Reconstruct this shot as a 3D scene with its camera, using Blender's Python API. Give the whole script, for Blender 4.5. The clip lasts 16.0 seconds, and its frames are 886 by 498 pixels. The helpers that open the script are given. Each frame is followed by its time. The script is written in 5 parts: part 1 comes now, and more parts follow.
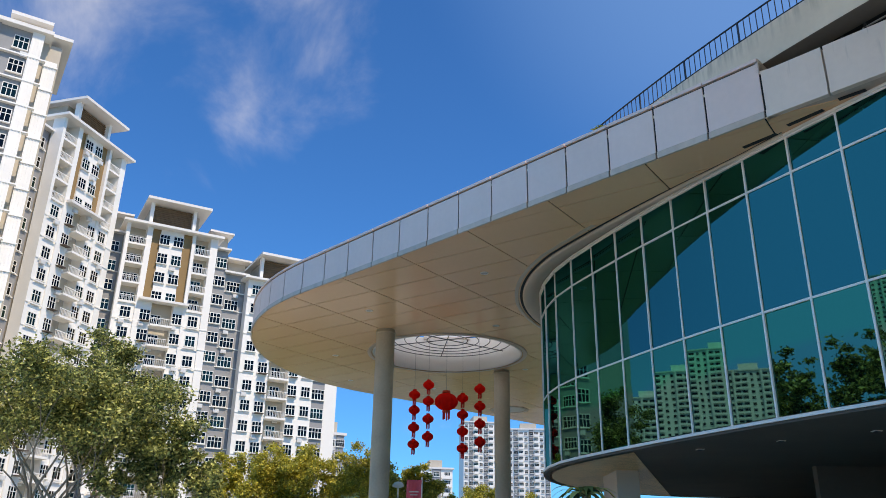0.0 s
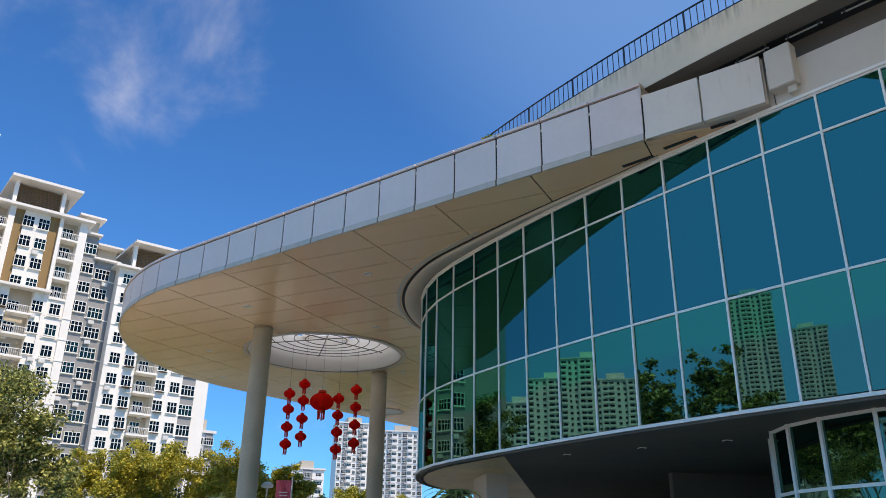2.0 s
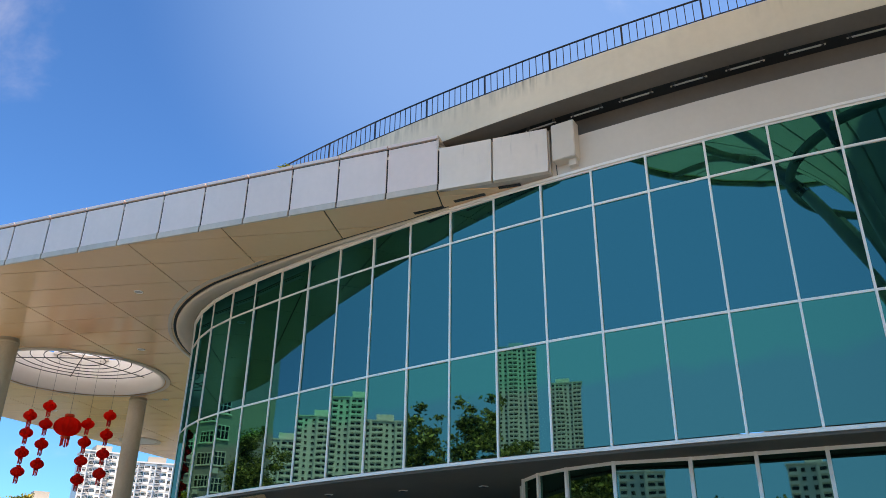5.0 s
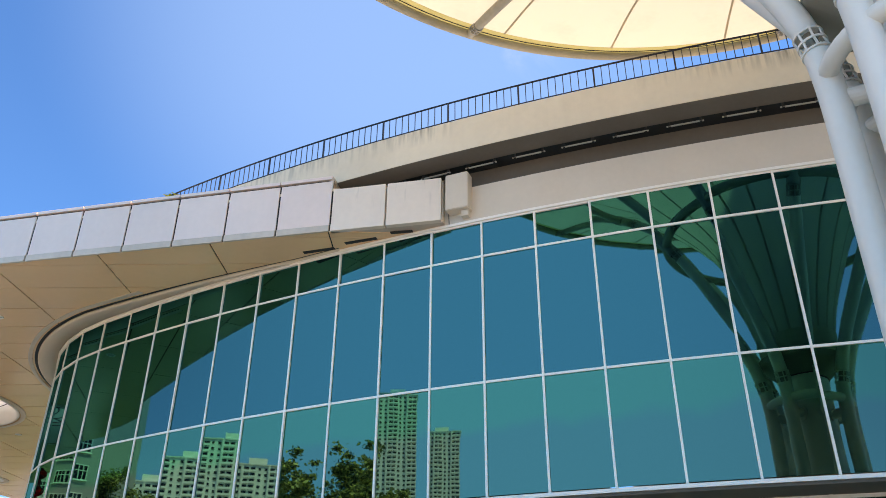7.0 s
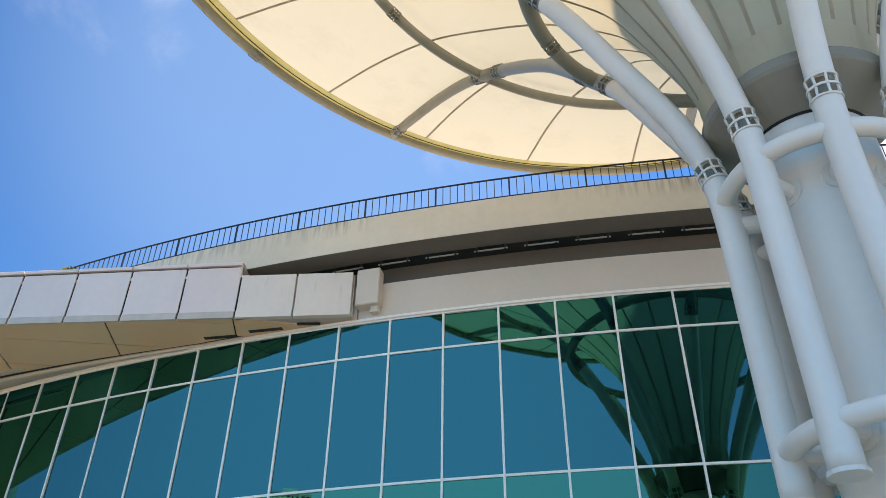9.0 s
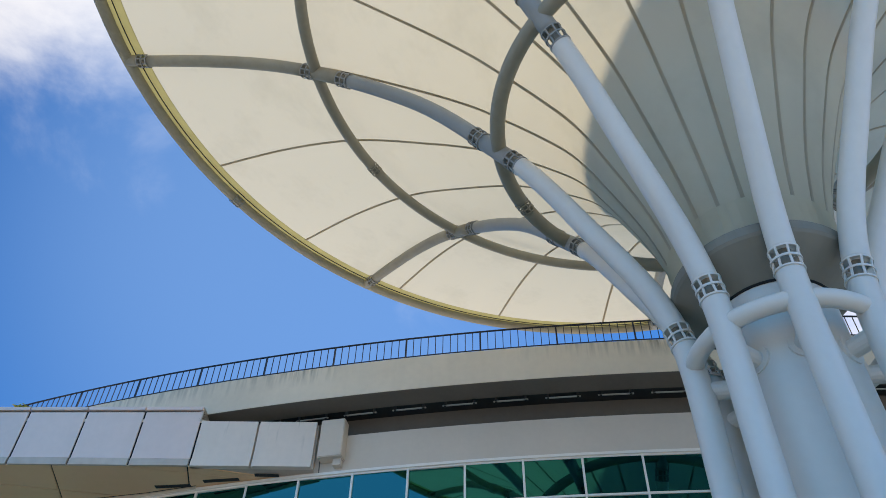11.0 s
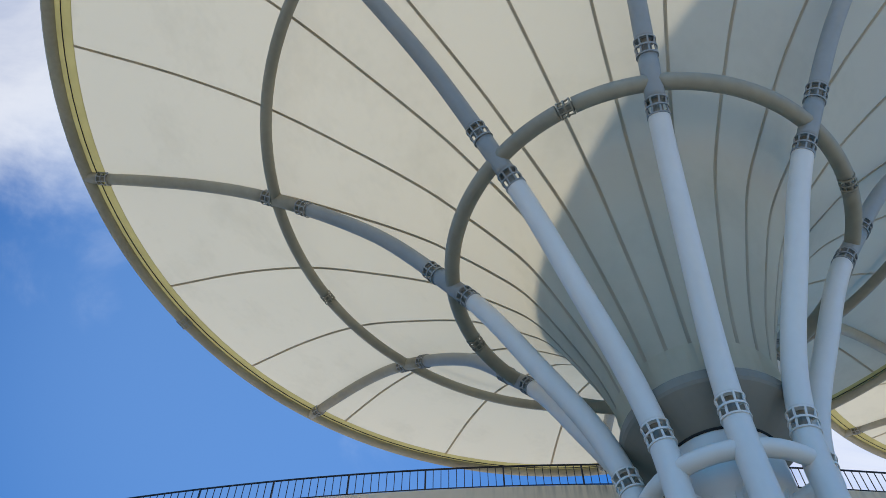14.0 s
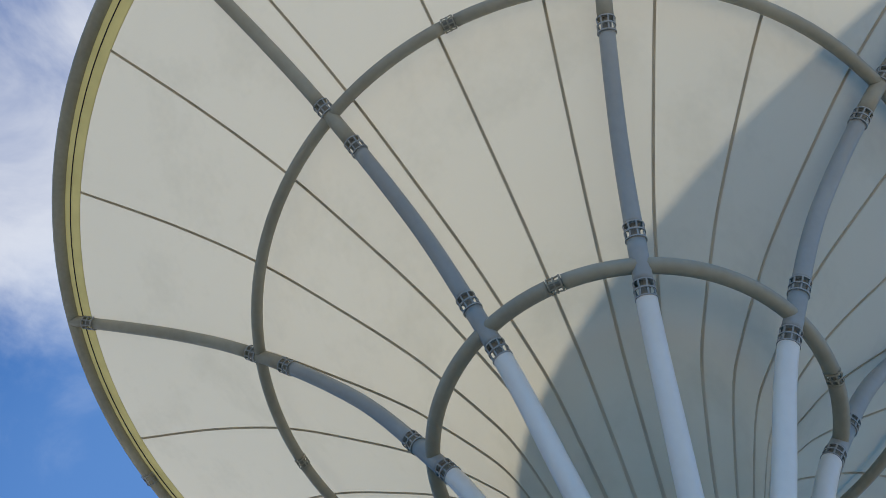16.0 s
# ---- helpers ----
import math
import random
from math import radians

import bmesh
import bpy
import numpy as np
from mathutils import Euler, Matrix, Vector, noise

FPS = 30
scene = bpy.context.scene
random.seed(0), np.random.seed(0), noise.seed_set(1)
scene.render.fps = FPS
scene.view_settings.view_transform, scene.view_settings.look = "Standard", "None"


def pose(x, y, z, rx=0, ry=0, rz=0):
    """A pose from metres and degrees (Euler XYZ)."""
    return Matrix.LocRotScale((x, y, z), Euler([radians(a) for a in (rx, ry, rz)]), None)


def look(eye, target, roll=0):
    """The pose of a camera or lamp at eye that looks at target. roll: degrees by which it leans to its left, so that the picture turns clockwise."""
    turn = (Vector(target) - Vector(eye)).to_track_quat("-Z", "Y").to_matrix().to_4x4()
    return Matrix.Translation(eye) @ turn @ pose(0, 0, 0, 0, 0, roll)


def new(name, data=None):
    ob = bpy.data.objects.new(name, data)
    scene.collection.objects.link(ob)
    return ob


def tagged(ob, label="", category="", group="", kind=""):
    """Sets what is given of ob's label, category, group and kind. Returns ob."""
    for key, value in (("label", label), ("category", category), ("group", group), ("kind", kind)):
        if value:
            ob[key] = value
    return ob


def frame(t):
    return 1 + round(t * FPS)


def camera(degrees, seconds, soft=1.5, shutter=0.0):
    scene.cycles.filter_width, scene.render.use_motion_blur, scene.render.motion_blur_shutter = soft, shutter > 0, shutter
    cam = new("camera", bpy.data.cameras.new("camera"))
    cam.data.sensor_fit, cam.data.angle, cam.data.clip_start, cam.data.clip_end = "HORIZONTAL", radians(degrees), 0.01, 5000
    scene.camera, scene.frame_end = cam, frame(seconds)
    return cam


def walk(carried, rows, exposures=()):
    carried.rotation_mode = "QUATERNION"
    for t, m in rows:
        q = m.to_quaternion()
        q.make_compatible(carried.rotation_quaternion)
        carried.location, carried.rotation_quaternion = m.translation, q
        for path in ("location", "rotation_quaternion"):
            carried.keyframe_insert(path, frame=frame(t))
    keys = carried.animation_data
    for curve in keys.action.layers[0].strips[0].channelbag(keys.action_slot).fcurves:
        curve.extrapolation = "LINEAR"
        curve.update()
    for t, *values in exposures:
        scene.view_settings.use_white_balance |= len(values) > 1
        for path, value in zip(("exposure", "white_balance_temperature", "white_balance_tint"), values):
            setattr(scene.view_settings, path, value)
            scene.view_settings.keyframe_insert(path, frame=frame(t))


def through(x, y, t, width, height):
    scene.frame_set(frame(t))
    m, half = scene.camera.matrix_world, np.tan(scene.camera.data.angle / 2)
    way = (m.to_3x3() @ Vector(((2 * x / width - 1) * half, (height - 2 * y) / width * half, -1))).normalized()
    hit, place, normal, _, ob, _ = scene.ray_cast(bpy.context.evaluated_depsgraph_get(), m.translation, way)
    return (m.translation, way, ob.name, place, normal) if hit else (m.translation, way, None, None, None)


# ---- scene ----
EYE = (0.0, 0.0, 1.6)
E0 = 1.6
# seconds, bearing to the right of +y, elevation, roll, all in degrees
PATH = [
    (0.0, -0.03, 21.69, 1.00),
    (0.5, 2.78, 21.74, 0.94),
    (1.0, 4.95, 21.80, 1.02),
    (1.5, 6.85, 21.86, 1.01),
    (2.0, 8.94, 21.94, 0.88),
    (2.5, 12.20, 22.17, 0.50),
    (3.0, 16.15, 22.53, 0.13),
    (3.5, 18.98, 22.87, 0.02),
    (4.0, 21.25, 23.22, -0.01),
    (4.2, 22.12, 23.59, 0.25),
    (6.5, 32.20, 26.95, 0.18),
    (7.0, 34.46, 28.13, 0.34),
    (7.5, 36.39, 29.67, 0.54),
    (8.0, 38.16, 31.37, 0.65),
    (8.5, 39.95, 32.82, 0.57),
    (9.0, 41.98, 35.25, 0.54),
    (9.2, 42.65, 36.28, 0.53),
    (11.3, 44.62, 47.76, 1.65),
    (11.5, 44.85, 48.70, 1.66),
    (12.0, 45.47, 51.15, 1.70),
    (12.5, 46.13, 53.46, 1.58),
    (13.0, 46.75, 54.26, 1.25),
    (13.5, 47.62, 54.48, 0.80),
    (14.0, 49.62, 55.91, 0.27),
    (14.5, 50.59, 59.42, 1.02),
    (15.0, 50.90, 62.20, 1.59),
    (15.5, 50.80, 65.07, 2.63),
    (16.0, 50.68, 68.02, 3.20),
]
cam = camera(58.5, 16.0, soft=0.45)


def aim(bearing, elevation):
    b, e = radians(bearing), radians(elevation)
    return Vector((math.sin(b) * math.cos(e), math.cos(b) * math.cos(e), math.sin(e)))


walk(cam, [(t, look(EYE, Vector(EYE) + aim(b, e), r)) for t, b, e, r in PATH],
     exposures=[(0, 0.0, 7800, 14), (2.0, 0.05, 7950, 15), (3.5, 0.20, 8500, 17), (4.2, 0.31, 8800, 18), (6.5, 0.90, 10400, 22), (7.5, 0.90, 10300, 20), (9.0, 0.66, 9500, 16), (11.5, 0.10, 7250, 11), (12.5, 0.0, 6900, 10), (14.0, -0.05, 6900, 10), (16.0, -0.20, 6800, 10)])

# ---- light ----
SUN_BEARING, SUN_HEIGHT = 137.0, 54.5
world = bpy.data.worlds.new("sky")
scene.world = world
world.use_nodes = True
wn, wl = world.node_tree.nodes, world.node_tree.links
wn.clear()
sky = wn.new("ShaderNodeTexSky")
sky.sky_type = "NISHITA"
sky.sun_disc = False
sky.sun_elevation = radians(SUN_HEIGHT)
sky.sun_rotation = radians(SUN_BEARING)
sky.air_density, sky.dust_density, sky.ozone_density = 1.0, 0.3, 2.5
wcoord = wn.new("ShaderNodeTexCoord")
cmap = wn.new("ShaderNodeMapping")
cmap.inputs["Scale"].default_value = (1.2, 1.5, 1.8)
cmap.inputs["Rotation"].default_value = (0.3, 0.2, 0.5)
wl.new(wcoord.outputs["Generated"], cmap.inputs["Vector"])
cn = wn.new("ShaderNodeTexNoise")
cn.inputs["Scale"].default_value = 3.0
cn.inputs["Detail"].default_value = 7.0
cn.inputs["Roughness"].default_value = 0.58
cn.inputs["Distortion"].default_value = 0.5
wl.new(cmap.outputs["Vector"], cn.inputs["Vector"])
fac = None
for bearing, height, size, amount in ((-21, 39, 0.945, 0.53), (-12, 36, 0.982, 0.16), (3, 50, 0.978, 0.58), (-6, 55, 0.965, 0.86), (-20, 62, 0.955, 0.95), (7, 47, 0.988, 0.52), (85, 35, 0.975, 1.0)):
    dot = wn.new("ShaderNodeVectorMath")
    dot.operation = "DOT_PRODUCT"
    dot.inputs[1].default_value = aim(bearing, height)
    wl.new(wcoord.outputs["Generated"], dot.inputs[0])
    rng = wn.new("ShaderNodeMapRange")
    rng.interpolation_type = "SMOOTHSTEP"
    rng.inputs["From Min"].default_value = size
    rng.inputs["From Max"].default_value = 1.0
    rng.inputs["To Max"].default_value = amount
    wl.new(dot.outputs["Value"], rng.inputs["Value"])
    if fac is None:
        fac = rng.outputs["Result"]
    else:
        add = wn.new("ShaderNodeMath")
        add.operation = "MAXIMUM"
        wl.new(fac, add.inputs[0])
        wl.new(rng.outputs["Result"], add.inputs[1])
        fac = add.outputs["Value"]
base = wn.new("ShaderNodeMath")
base.operation = "MAXIMUM"
base.inputs[1].default_value = 0.02
wl.new(fac, base.inputs[0])
bias = wn.new("ShaderNodeMath")
bias.operation = "MULTIPLY_ADD"
bias.inputs[1].default_value = 0.5
wl.new(base.outputs["Value"], bias.inputs[0])
wl.new(cn.outputs["Fac"], bias.inputs[2])
cm = wn.new("ShaderNodeMapRange")
cm.interpolation_type = "SMOOTHSTEP"
cm.inputs["From Min"].default_value = 0.62
cm.inputs["From Max"].default_value = 1.12
cm.inputs["To Max"].default_value = 0.78
wl.new(bias.outputs["Value"], cm.inputs["Value"])
tint = wn.new("ShaderNodeMix")
tint.data_type = "RGBA"
tint.blend_type = "MULTIPLY"
tint.inputs["Factor"].default_value = 1.0
tint.inputs["B"].default_value = (0.25, 0.83, 1.48, 1)
wl.new(sky.outputs["Color"], tint.inputs["A"])
mixc = wn.new("ShaderNodeMix")
mixc.data_type = "RGBA"
mixc.inputs["B"].default_value = (7.2, 7.6, 8.3, 1)
wl.new(cm.outputs["Result"], mixc.inputs["Factor"])
wl.new(tint.outputs["Result"], mixc.inputs["A"])
# bright haze low in the west
hdot = wn.new("ShaderNodeVectorMath")
hdot.operation = "DOT_PRODUCT"
hdot.inputs[1].default_value = aim(258, 23)
wl.new(wcoord.outputs["Generated"], hdot.inputs[0])
hr = wn.new("ShaderNodeMapRange")
hr.interpolation_type = "SMOOTHSTEP"
hr.inputs["From Min"].default_value = 0.66
hr.inputs["From Max"].default_value = 1.0
hr.inputs["To Max"].default_value = 0.95
wl.new(hdot.outputs["Value"], hr.inputs["Value"])
hz = wn.new("ShaderNodeMix")
hz.data_type = "RGBA"
hz.inputs["B"].default_value = (0.6, 4.7, 11.6, 1)
wl.new(hr.outputs["Result"], hz.inputs["Factor"])
wl.new(mixc.outputs["Result"], hz.inputs["A"])
# thin high veil in the north-east
vdot = wn.new("ShaderNodeVectorMath")
vdot.operation = "DOT_PRODUCT"
vdot.inputs[1].default_value = aim(31, 46)
wl.new(wcoord.outputs["Generated"], vdot.inputs[0])
vr = wn.new("ShaderNodeMapRange")
vr.interpolation_type = "SMOOTHSTEP"
vr.inputs["From Min"].default_value = 0.90
vr.inputs["From Max"].default_value = 1.0
vr.inputs["To Max"].default_value = 0.27
wl.new(vdot.outputs["Value"], vr.inputs["Value"])
vz = wn.new("ShaderNodeMix")
vz.data_type = "RGBA"
vz.inputs["B"].default_value = (2.6, 4.9, 9.0, 1)
wl.new(vr.outputs["Result"], vz.inputs["Factor"])
wl.new(hz.outputs["Result"], vz.inputs["A"])
bg = wn.new("ShaderNodeBackground")
bg.inputs["Strength"].default_value = 0.135
wl.new(vz.outputs["Result"], bg.inputs["Color"])
wo = wn.new("ShaderNodeOutputWorld")
wl.new(bg.outputs["Background"], wo.inputs["Surface"])
sun = new("sun", bpy.data.lights.new("sun", "SUN"))
sun.data.energy, sun.data.angle, sun.data.color = 3.9, radians(0.55), (1.0, 0.95, 0.87)
sun.matrix_world = look(Vector((0, 0, 80)) + aim(SUN_BEARING, SUN_HEIGHT), (0, 0, 80))


# ---- materials ----
def material(name, color, rough=0.6, metal=0.0, vary=0.12, scale=3.0, fine=40.0, bump=0.15, streak=0.0, per_piece=0.0, spec=0.5, runs=None):
    """A painted or mineral surface with stains at two scales, fine relief, and runs of dirt where streak is set."""
    m = bpy.data.materials.new(name)
    m.use_nodes = True
    n, l = m.node_tree.nodes, m.node_tree.links
    b = n["Principled BSDF"]
    b.inputs["Roughness"].default_value, b.inputs["Metallic"].default_value = rough, metal
    b.inputs["Specular IOR Level"].default_value = spec
    geo = n.new("ShaderNodeNewGeometry")
    big, small = n.new("ShaderNodeTexNoise"), n.new("ShaderNodeTexNoise")
    big.inputs["Scale"].default_value, big.inputs["Detail"].default_value = scale * 0.2, 5
    small.inputs["Scale"].default_value, small.inputs["Detail"].default_value = fine * 0.2, 4
    l.new(geo.outputs["Position"], big.inputs["Vector"])
    l.new(geo.outputs["Position"], small.inputs["Vector"])
    both = n.new("ShaderNodeMath")
    both.operation = "MULTIPLY_ADD"
    both.inputs[1].default_value = 0.35
    l.new(small.outputs["Fac"], both.inputs[0])
    l.new(big.outputs["Fac"], both.inputs[2])
    last = both.outputs["Value"]
    if streak:
        sm = n.new("ShaderNodeMapping")
        sm.inputs["Scale"].default_value = (2.2, 2.2, 0.12)
        l.new(geo.outputs["Position"], sm.inputs["Vector"])
        sn = n.new("ShaderNodeTexNoise")
        sn.inputs["Scale"].default_value, sn.inputs["Detail"].default_value = 1.6, 6
        l.new(sm.outputs["Vector"], sn.inputs["Vector"])
        ad = n.new("ShaderNodeMath")
        ad.operation = "MULTIPLY_ADD"
        ad.inputs[1].default_value = streak
        l.new(sn.outputs["Fac"], ad.inputs[0])
        l.new(last, ad.inputs[2])
        last = ad.outputs["Value"]
    if per_piece:
        oi = n.new("ShaderNodeObjectInfo")
        ad = n.new("ShaderNodeMath")
        ad.operation = "MULTIPLY_ADD"
        ad.inputs[1].default_value = per_piece
        l.new(oi.outputs["Random"], ad.inputs[0])
        l.new(last, ad.inputs[2])
        last = ad.outputs["Value"]
    mid = 0.5 + 0.175 + 0.5 * streak + 0.5 * per_piece
    rr = n.new("ShaderNodeMapRange")
    rr.inputs["From Min"].default_value, rr.inputs["From Max"].default_value = mid - 0.4, mid + 0.4
    rr.inputs["To Min"].default_value, rr.inputs["To Max"].default_value = 1 + vary, 1 - vary
    l.new(last, rr.inputs["Value"])
    mu = n.new("ShaderNodeMix")
    mu.data_type, mu.blend_type = "RGBA", "MULTIPLY"
    mu.inputs["Factor"].default_value = 1.0
    mu.inputs["A"].default_value = (*color, 1)
    l.new(rr.outputs["Result"], mu.inputs["B"])
    tone = mu.outputs["Result"]
    if runs:
        # dark rain runs that start at the top edge, in patches
        z0, z1, low, high = runs
        rm, rn, pn, sep = n.new("ShaderNodeMapping"), n.new("ShaderNodeTexNoise"), n.new("ShaderNodeTexNoise"), n.new("ShaderNodeSeparateXYZ")
        rm.inputs["Scale"].default_value = (5.0, 5.0, 0.5)
        rn.inputs["Scale"].default_value, rn.inputs["Detail"].default_value = 1.5, 5
        pn.inputs["Scale"].default_value, pn.inputs["Detail"].default_value = 0.16, 2
        l.new(geo.outputs["Position"], rm.inputs["Vector"])
        l.new(rm.outputs["Vector"], rn.inputs["Vector"])
        l.new(geo.outputs["Position"], pn.inputs["Vector"])
        l.new(geo.outputs["Position"], sep.inputs["Vector"])
        zr, fr, pr = n.new("ShaderNodeMapRange"), n.new("ShaderNodeMapRange"), n.new("ShaderNodeMapRange")
        for node, a, c, src in ((zr, z0, z1, sep.outputs["Z"]), (fr, low, high, rn.outputs["Fac"]), (pr, 0.42, 0.58, pn.outputs["Fac"])):
            node.inputs["From Min"].default_value, node.inputs["From Max"].default_value = a, c
            l.new(src, node.inputs["Value"])
        m1, m2, stain = n.new("ShaderNodeMath"), n.new("ShaderNodeMath"), n.new("ShaderNodeMix")
        m1.operation = m2.operation = "MULTIPLY"
        l.new(zr.outputs["Result"], m1.inputs[0])
        l.new(fr.outputs["Result"], m1.inputs[1])
        l.new(m1.outputs["Value"], m2.inputs[0])
        l.new(pr.outputs["Result"], m2.inputs[1])
        stain.data_type = "RGBA"
        l.new(m2.outputs["Value"], stain.inputs["Factor"])
        l.new(tone, stain.inputs["A"])
        stain.inputs["B"].default_value = (*[c * 0.35 for c in color], 1)
        tone = stain.outputs["Result"]
    l.new(tone, b.inputs["Base Color"])
    if bump:
        bp = n.new("ShaderNodeBump")
        bp.inputs["Strength"].default_value, bp.inputs["Distance"].default_value = bump, 0.01
        l.new(small.outputs["Fac"], bp.inputs["Height"])
        l.new(bp.outputs["Normal"], b.inputs["Normal"])
    return m


M_FASCIA = material("aluminium_cladding", (0.83, 0.63, 0.55), 0.45, 0.1, 0.10, 1.5, 30, 0.05, 0.25, 0.12)
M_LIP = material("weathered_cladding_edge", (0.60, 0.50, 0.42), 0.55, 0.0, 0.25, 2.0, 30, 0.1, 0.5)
M_FASCIA_LOW = material("stained_cladding", (0.78, 0.65, 0.55), 0.45, 0.0, 0.12, 1.5, 30, 0.05, 0.25, 0.12, runs=(12.2, 13.6, 0.60, 0.80))
M_SOFFIT = material("glossy_soffit_panel", (0.92, 0.61, 0.365), 0.18, 0.0, 0.06, 0.8, 20, 0.02, 0.0, 0.10)
M_COVE = material("cream_cove", (0.64, 0.53, 0.42), 0.45, 0.0, 0.08)
M_JOINT = material("dark_joint", (0.015, 0.015, 0.015), 0.9, 0.0, 0.2)
M_CONCRETE = material("painted_concrete", (0.77, 0.655, 0.51), 0.8, 0.0, 0.12, 2.0, 30, 0.2, 0.3, runs=(14.25, 14.85, 0.45, 0.62))
M_WALL = material("cream_render", (0.70, 0.58, 0.47), 0.8, 0.0, 0.08, 2.0, 40, 0.15, 0.15)
# shade under the hall and sill as a dark colour; awnings share it
M_SHADE = material("dark_shade_render", (0.125, 0.095, 0.07), 0.85, 0.0, 0.15)
# near black: painted shade in the recess, plain colour on small fittings
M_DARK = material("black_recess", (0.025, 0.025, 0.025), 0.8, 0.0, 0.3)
M_ALU = material("white_mullion", (0.93, 0.84, 0.75), 0.4, 0.0, 0.06)
M_RAIL = material("dark_steel_rail", (0.025, 0.027, 0.035), 0.45, 0.4, 0.2)
M_COLUMN = material("column_render", (0.52, 0.43, 0.31), 0.7, 0.0, 0.24, 3.0, 50, 0.25, 0.35)
M_UNDER = material("wood_look_underside", (0.95, 0.58, 0.24), 0.35, 0.0, 0.25, 2.0, 30, 0.1)
M_PIPE = material("white_steel_pipe", (0.74, 0.70, 0.64), 0.38, 0.0, 0.08, 2.0, 30, 0.05, 0.2)
# upper ribs have M_PIPE's paint; their shade is put into this grey
M_PIPE_SHADED = material("shaded_steel_pipe", (0.30, 0.31, 0.30), 0.5, 0.0, 0.15, 2.0, 30, 0.05, 0.3)
# shade of the outer ribs in the colour, plus streaks of dirt
M_RING = material("shaded_dirty_ring_pipe", (0.31, 0.29, 0.225), 0.55, 0.0, 0.25, 2.0, 30, 0.05, 0.3)
# dark tone that carries the shade of the eaves and the undercroft
M_EAVES = material("shade_toned_eaves", (0.17, 0.145, 0.12), 0.85, 0.0, 0.2)
M_COLLAR = material("grey_steel_collar", (0.22, 0.205, 0.165), 0.6, 0.0, 0.1)
M_RIM = material("weathered_rim", (0.33, 0.31, 0.235), 0.6, 0.0, 0.3, 2.0, 40, 0.1, 0.2)
M_TUBE = material("light_tube", (0.45, 0.44, 0.42), 0.3, 0.0, 0.05)
M_WHITE = material("white_render", (0.88, 0.845, 0.78), 0.85, 0.0, 0.06, 1.0, 20, 0.1, 0.12)
M_GREY = material("grey_render", (0.31, 0.305, 0.30), 0.85, 0.0, 0.1, 1.0, 20, 0.1, 0.12)
M_BROWN = material("ochre_strip", (0.30, 0.19, 0.08), 0.8, 0.0, 0.15, 1.0, 20, 0.1)
M_LOUVRE = material("brown_louvre", (0.20, 0.12, 0.06), 0.7, 0.0, 0.2)
M_CREAM = material("cream_balcony_wall", (0.52, 0.46, 0.37), 0.85, 0.0, 0.08)
M_ROOFSLAB = material("roof_slab_white", (0.78, 0.75, 0.70), 0.8, 0.0, 0.08)
M_FRAME = material("window_frame_white", (0.80, 0.77, 0.71), 0.5, 0.0, 0.05)
M_DEEPRED = material("red_tassel", (0.70, 0.02, 0.015), 0.8, 0.0, 0.2)
M_GOLD = material("lantern_trim", (0.62, 0.06, 0.02), 0.4, 0.6, 0.1)
M_BANNER = material("red_banner", (0.85, 0.12, 0.16), 0.7, 0.0, 0.15)
M_BARK = material("grey_bark", (0.34, 0.28, 0.21), 0.9, 0.0, 0.3, 6, 80, 0.8)
M_GROUND = material("asphalt_paving", (0.22, 0.21, 0.19), 0.9, 0.0, 0.2, 1.0, 60, 0.4)
M_PAVE = material("light_paving", (0.68, 0.60, 0.47), 0.85, 0.0, 0.15, 1.0, 40, 0.3)
M_GRASS = material("grass", (0.08, 0.13, 0.04), 0.95, 0.0, 0.3, 2.0, 60, 0.6)
M_HILL = material("wooded_hill", (0.05, 0.09, 0.035), 0.95, 0.0, 0.4, 0.4, 6, 0.8)
M_AIRCON = material("aircon_casing", (0.68, 0.67, 0.64), 0.5, 0.0, 0.08)
M_WIRE = material("thin_wire", (0.10, 0.10, 0.10), 0.5, 0.5, 0.1)


def leaf_material(name, a, b):
    m = bpy.data.materials.new(name)
    m.use_nodes = True
    n, l = m.node_tree.nodes, m.node_tree.links
    p = n["Principled BSDF"]
    p.inputs["Roughness"].default_value = 0.45
    g = n.new("ShaderNodeNewGeometry")
    ramp = n.new("ShaderNodeValToRGB")
    ramp.color_ramp.elements[0].color, ramp.color_ramp.elements[1].color = (*a, 1), (*b, 1)
    mid = ramp.color_ramp.elements.new(0.6)
    mid.color = (*[0.66 * p + 0.34 * q for p, q in zip(a, b)], 1)
    l.new(g.outputs["Random Per Island"], ramp.inputs["Fac"])
    l.new(ramp.outputs["Color"], p.inputs["Base Color"])
    tr = n.new("ShaderNodeBsdfTranslucent")
    l.new(ramp.outputs["Color"], tr.inputs["Color"])
    mx = n.new("ShaderNodeMixShader")
    mx.inputs["Fac"].default_value = 0.3
    l.new(p.outputs["BSDF"], mx.inputs[1])
    l.new(tr.outputs["BSDF"], mx.inputs[2])
    l.new(mx.outputs["Shader"], n["Material Output"].inputs["Surface"])
    return m


M_LEAF = leaf_material("dark_green_leaf", (0.035, 0.065, 0.010), (0.78, 0.76, 0.24))
M_LEAF_Y = leaf_material("yellow_green_leaf", (0.24, 0.25, 0.03), (0.86, 0.70, 0.10))


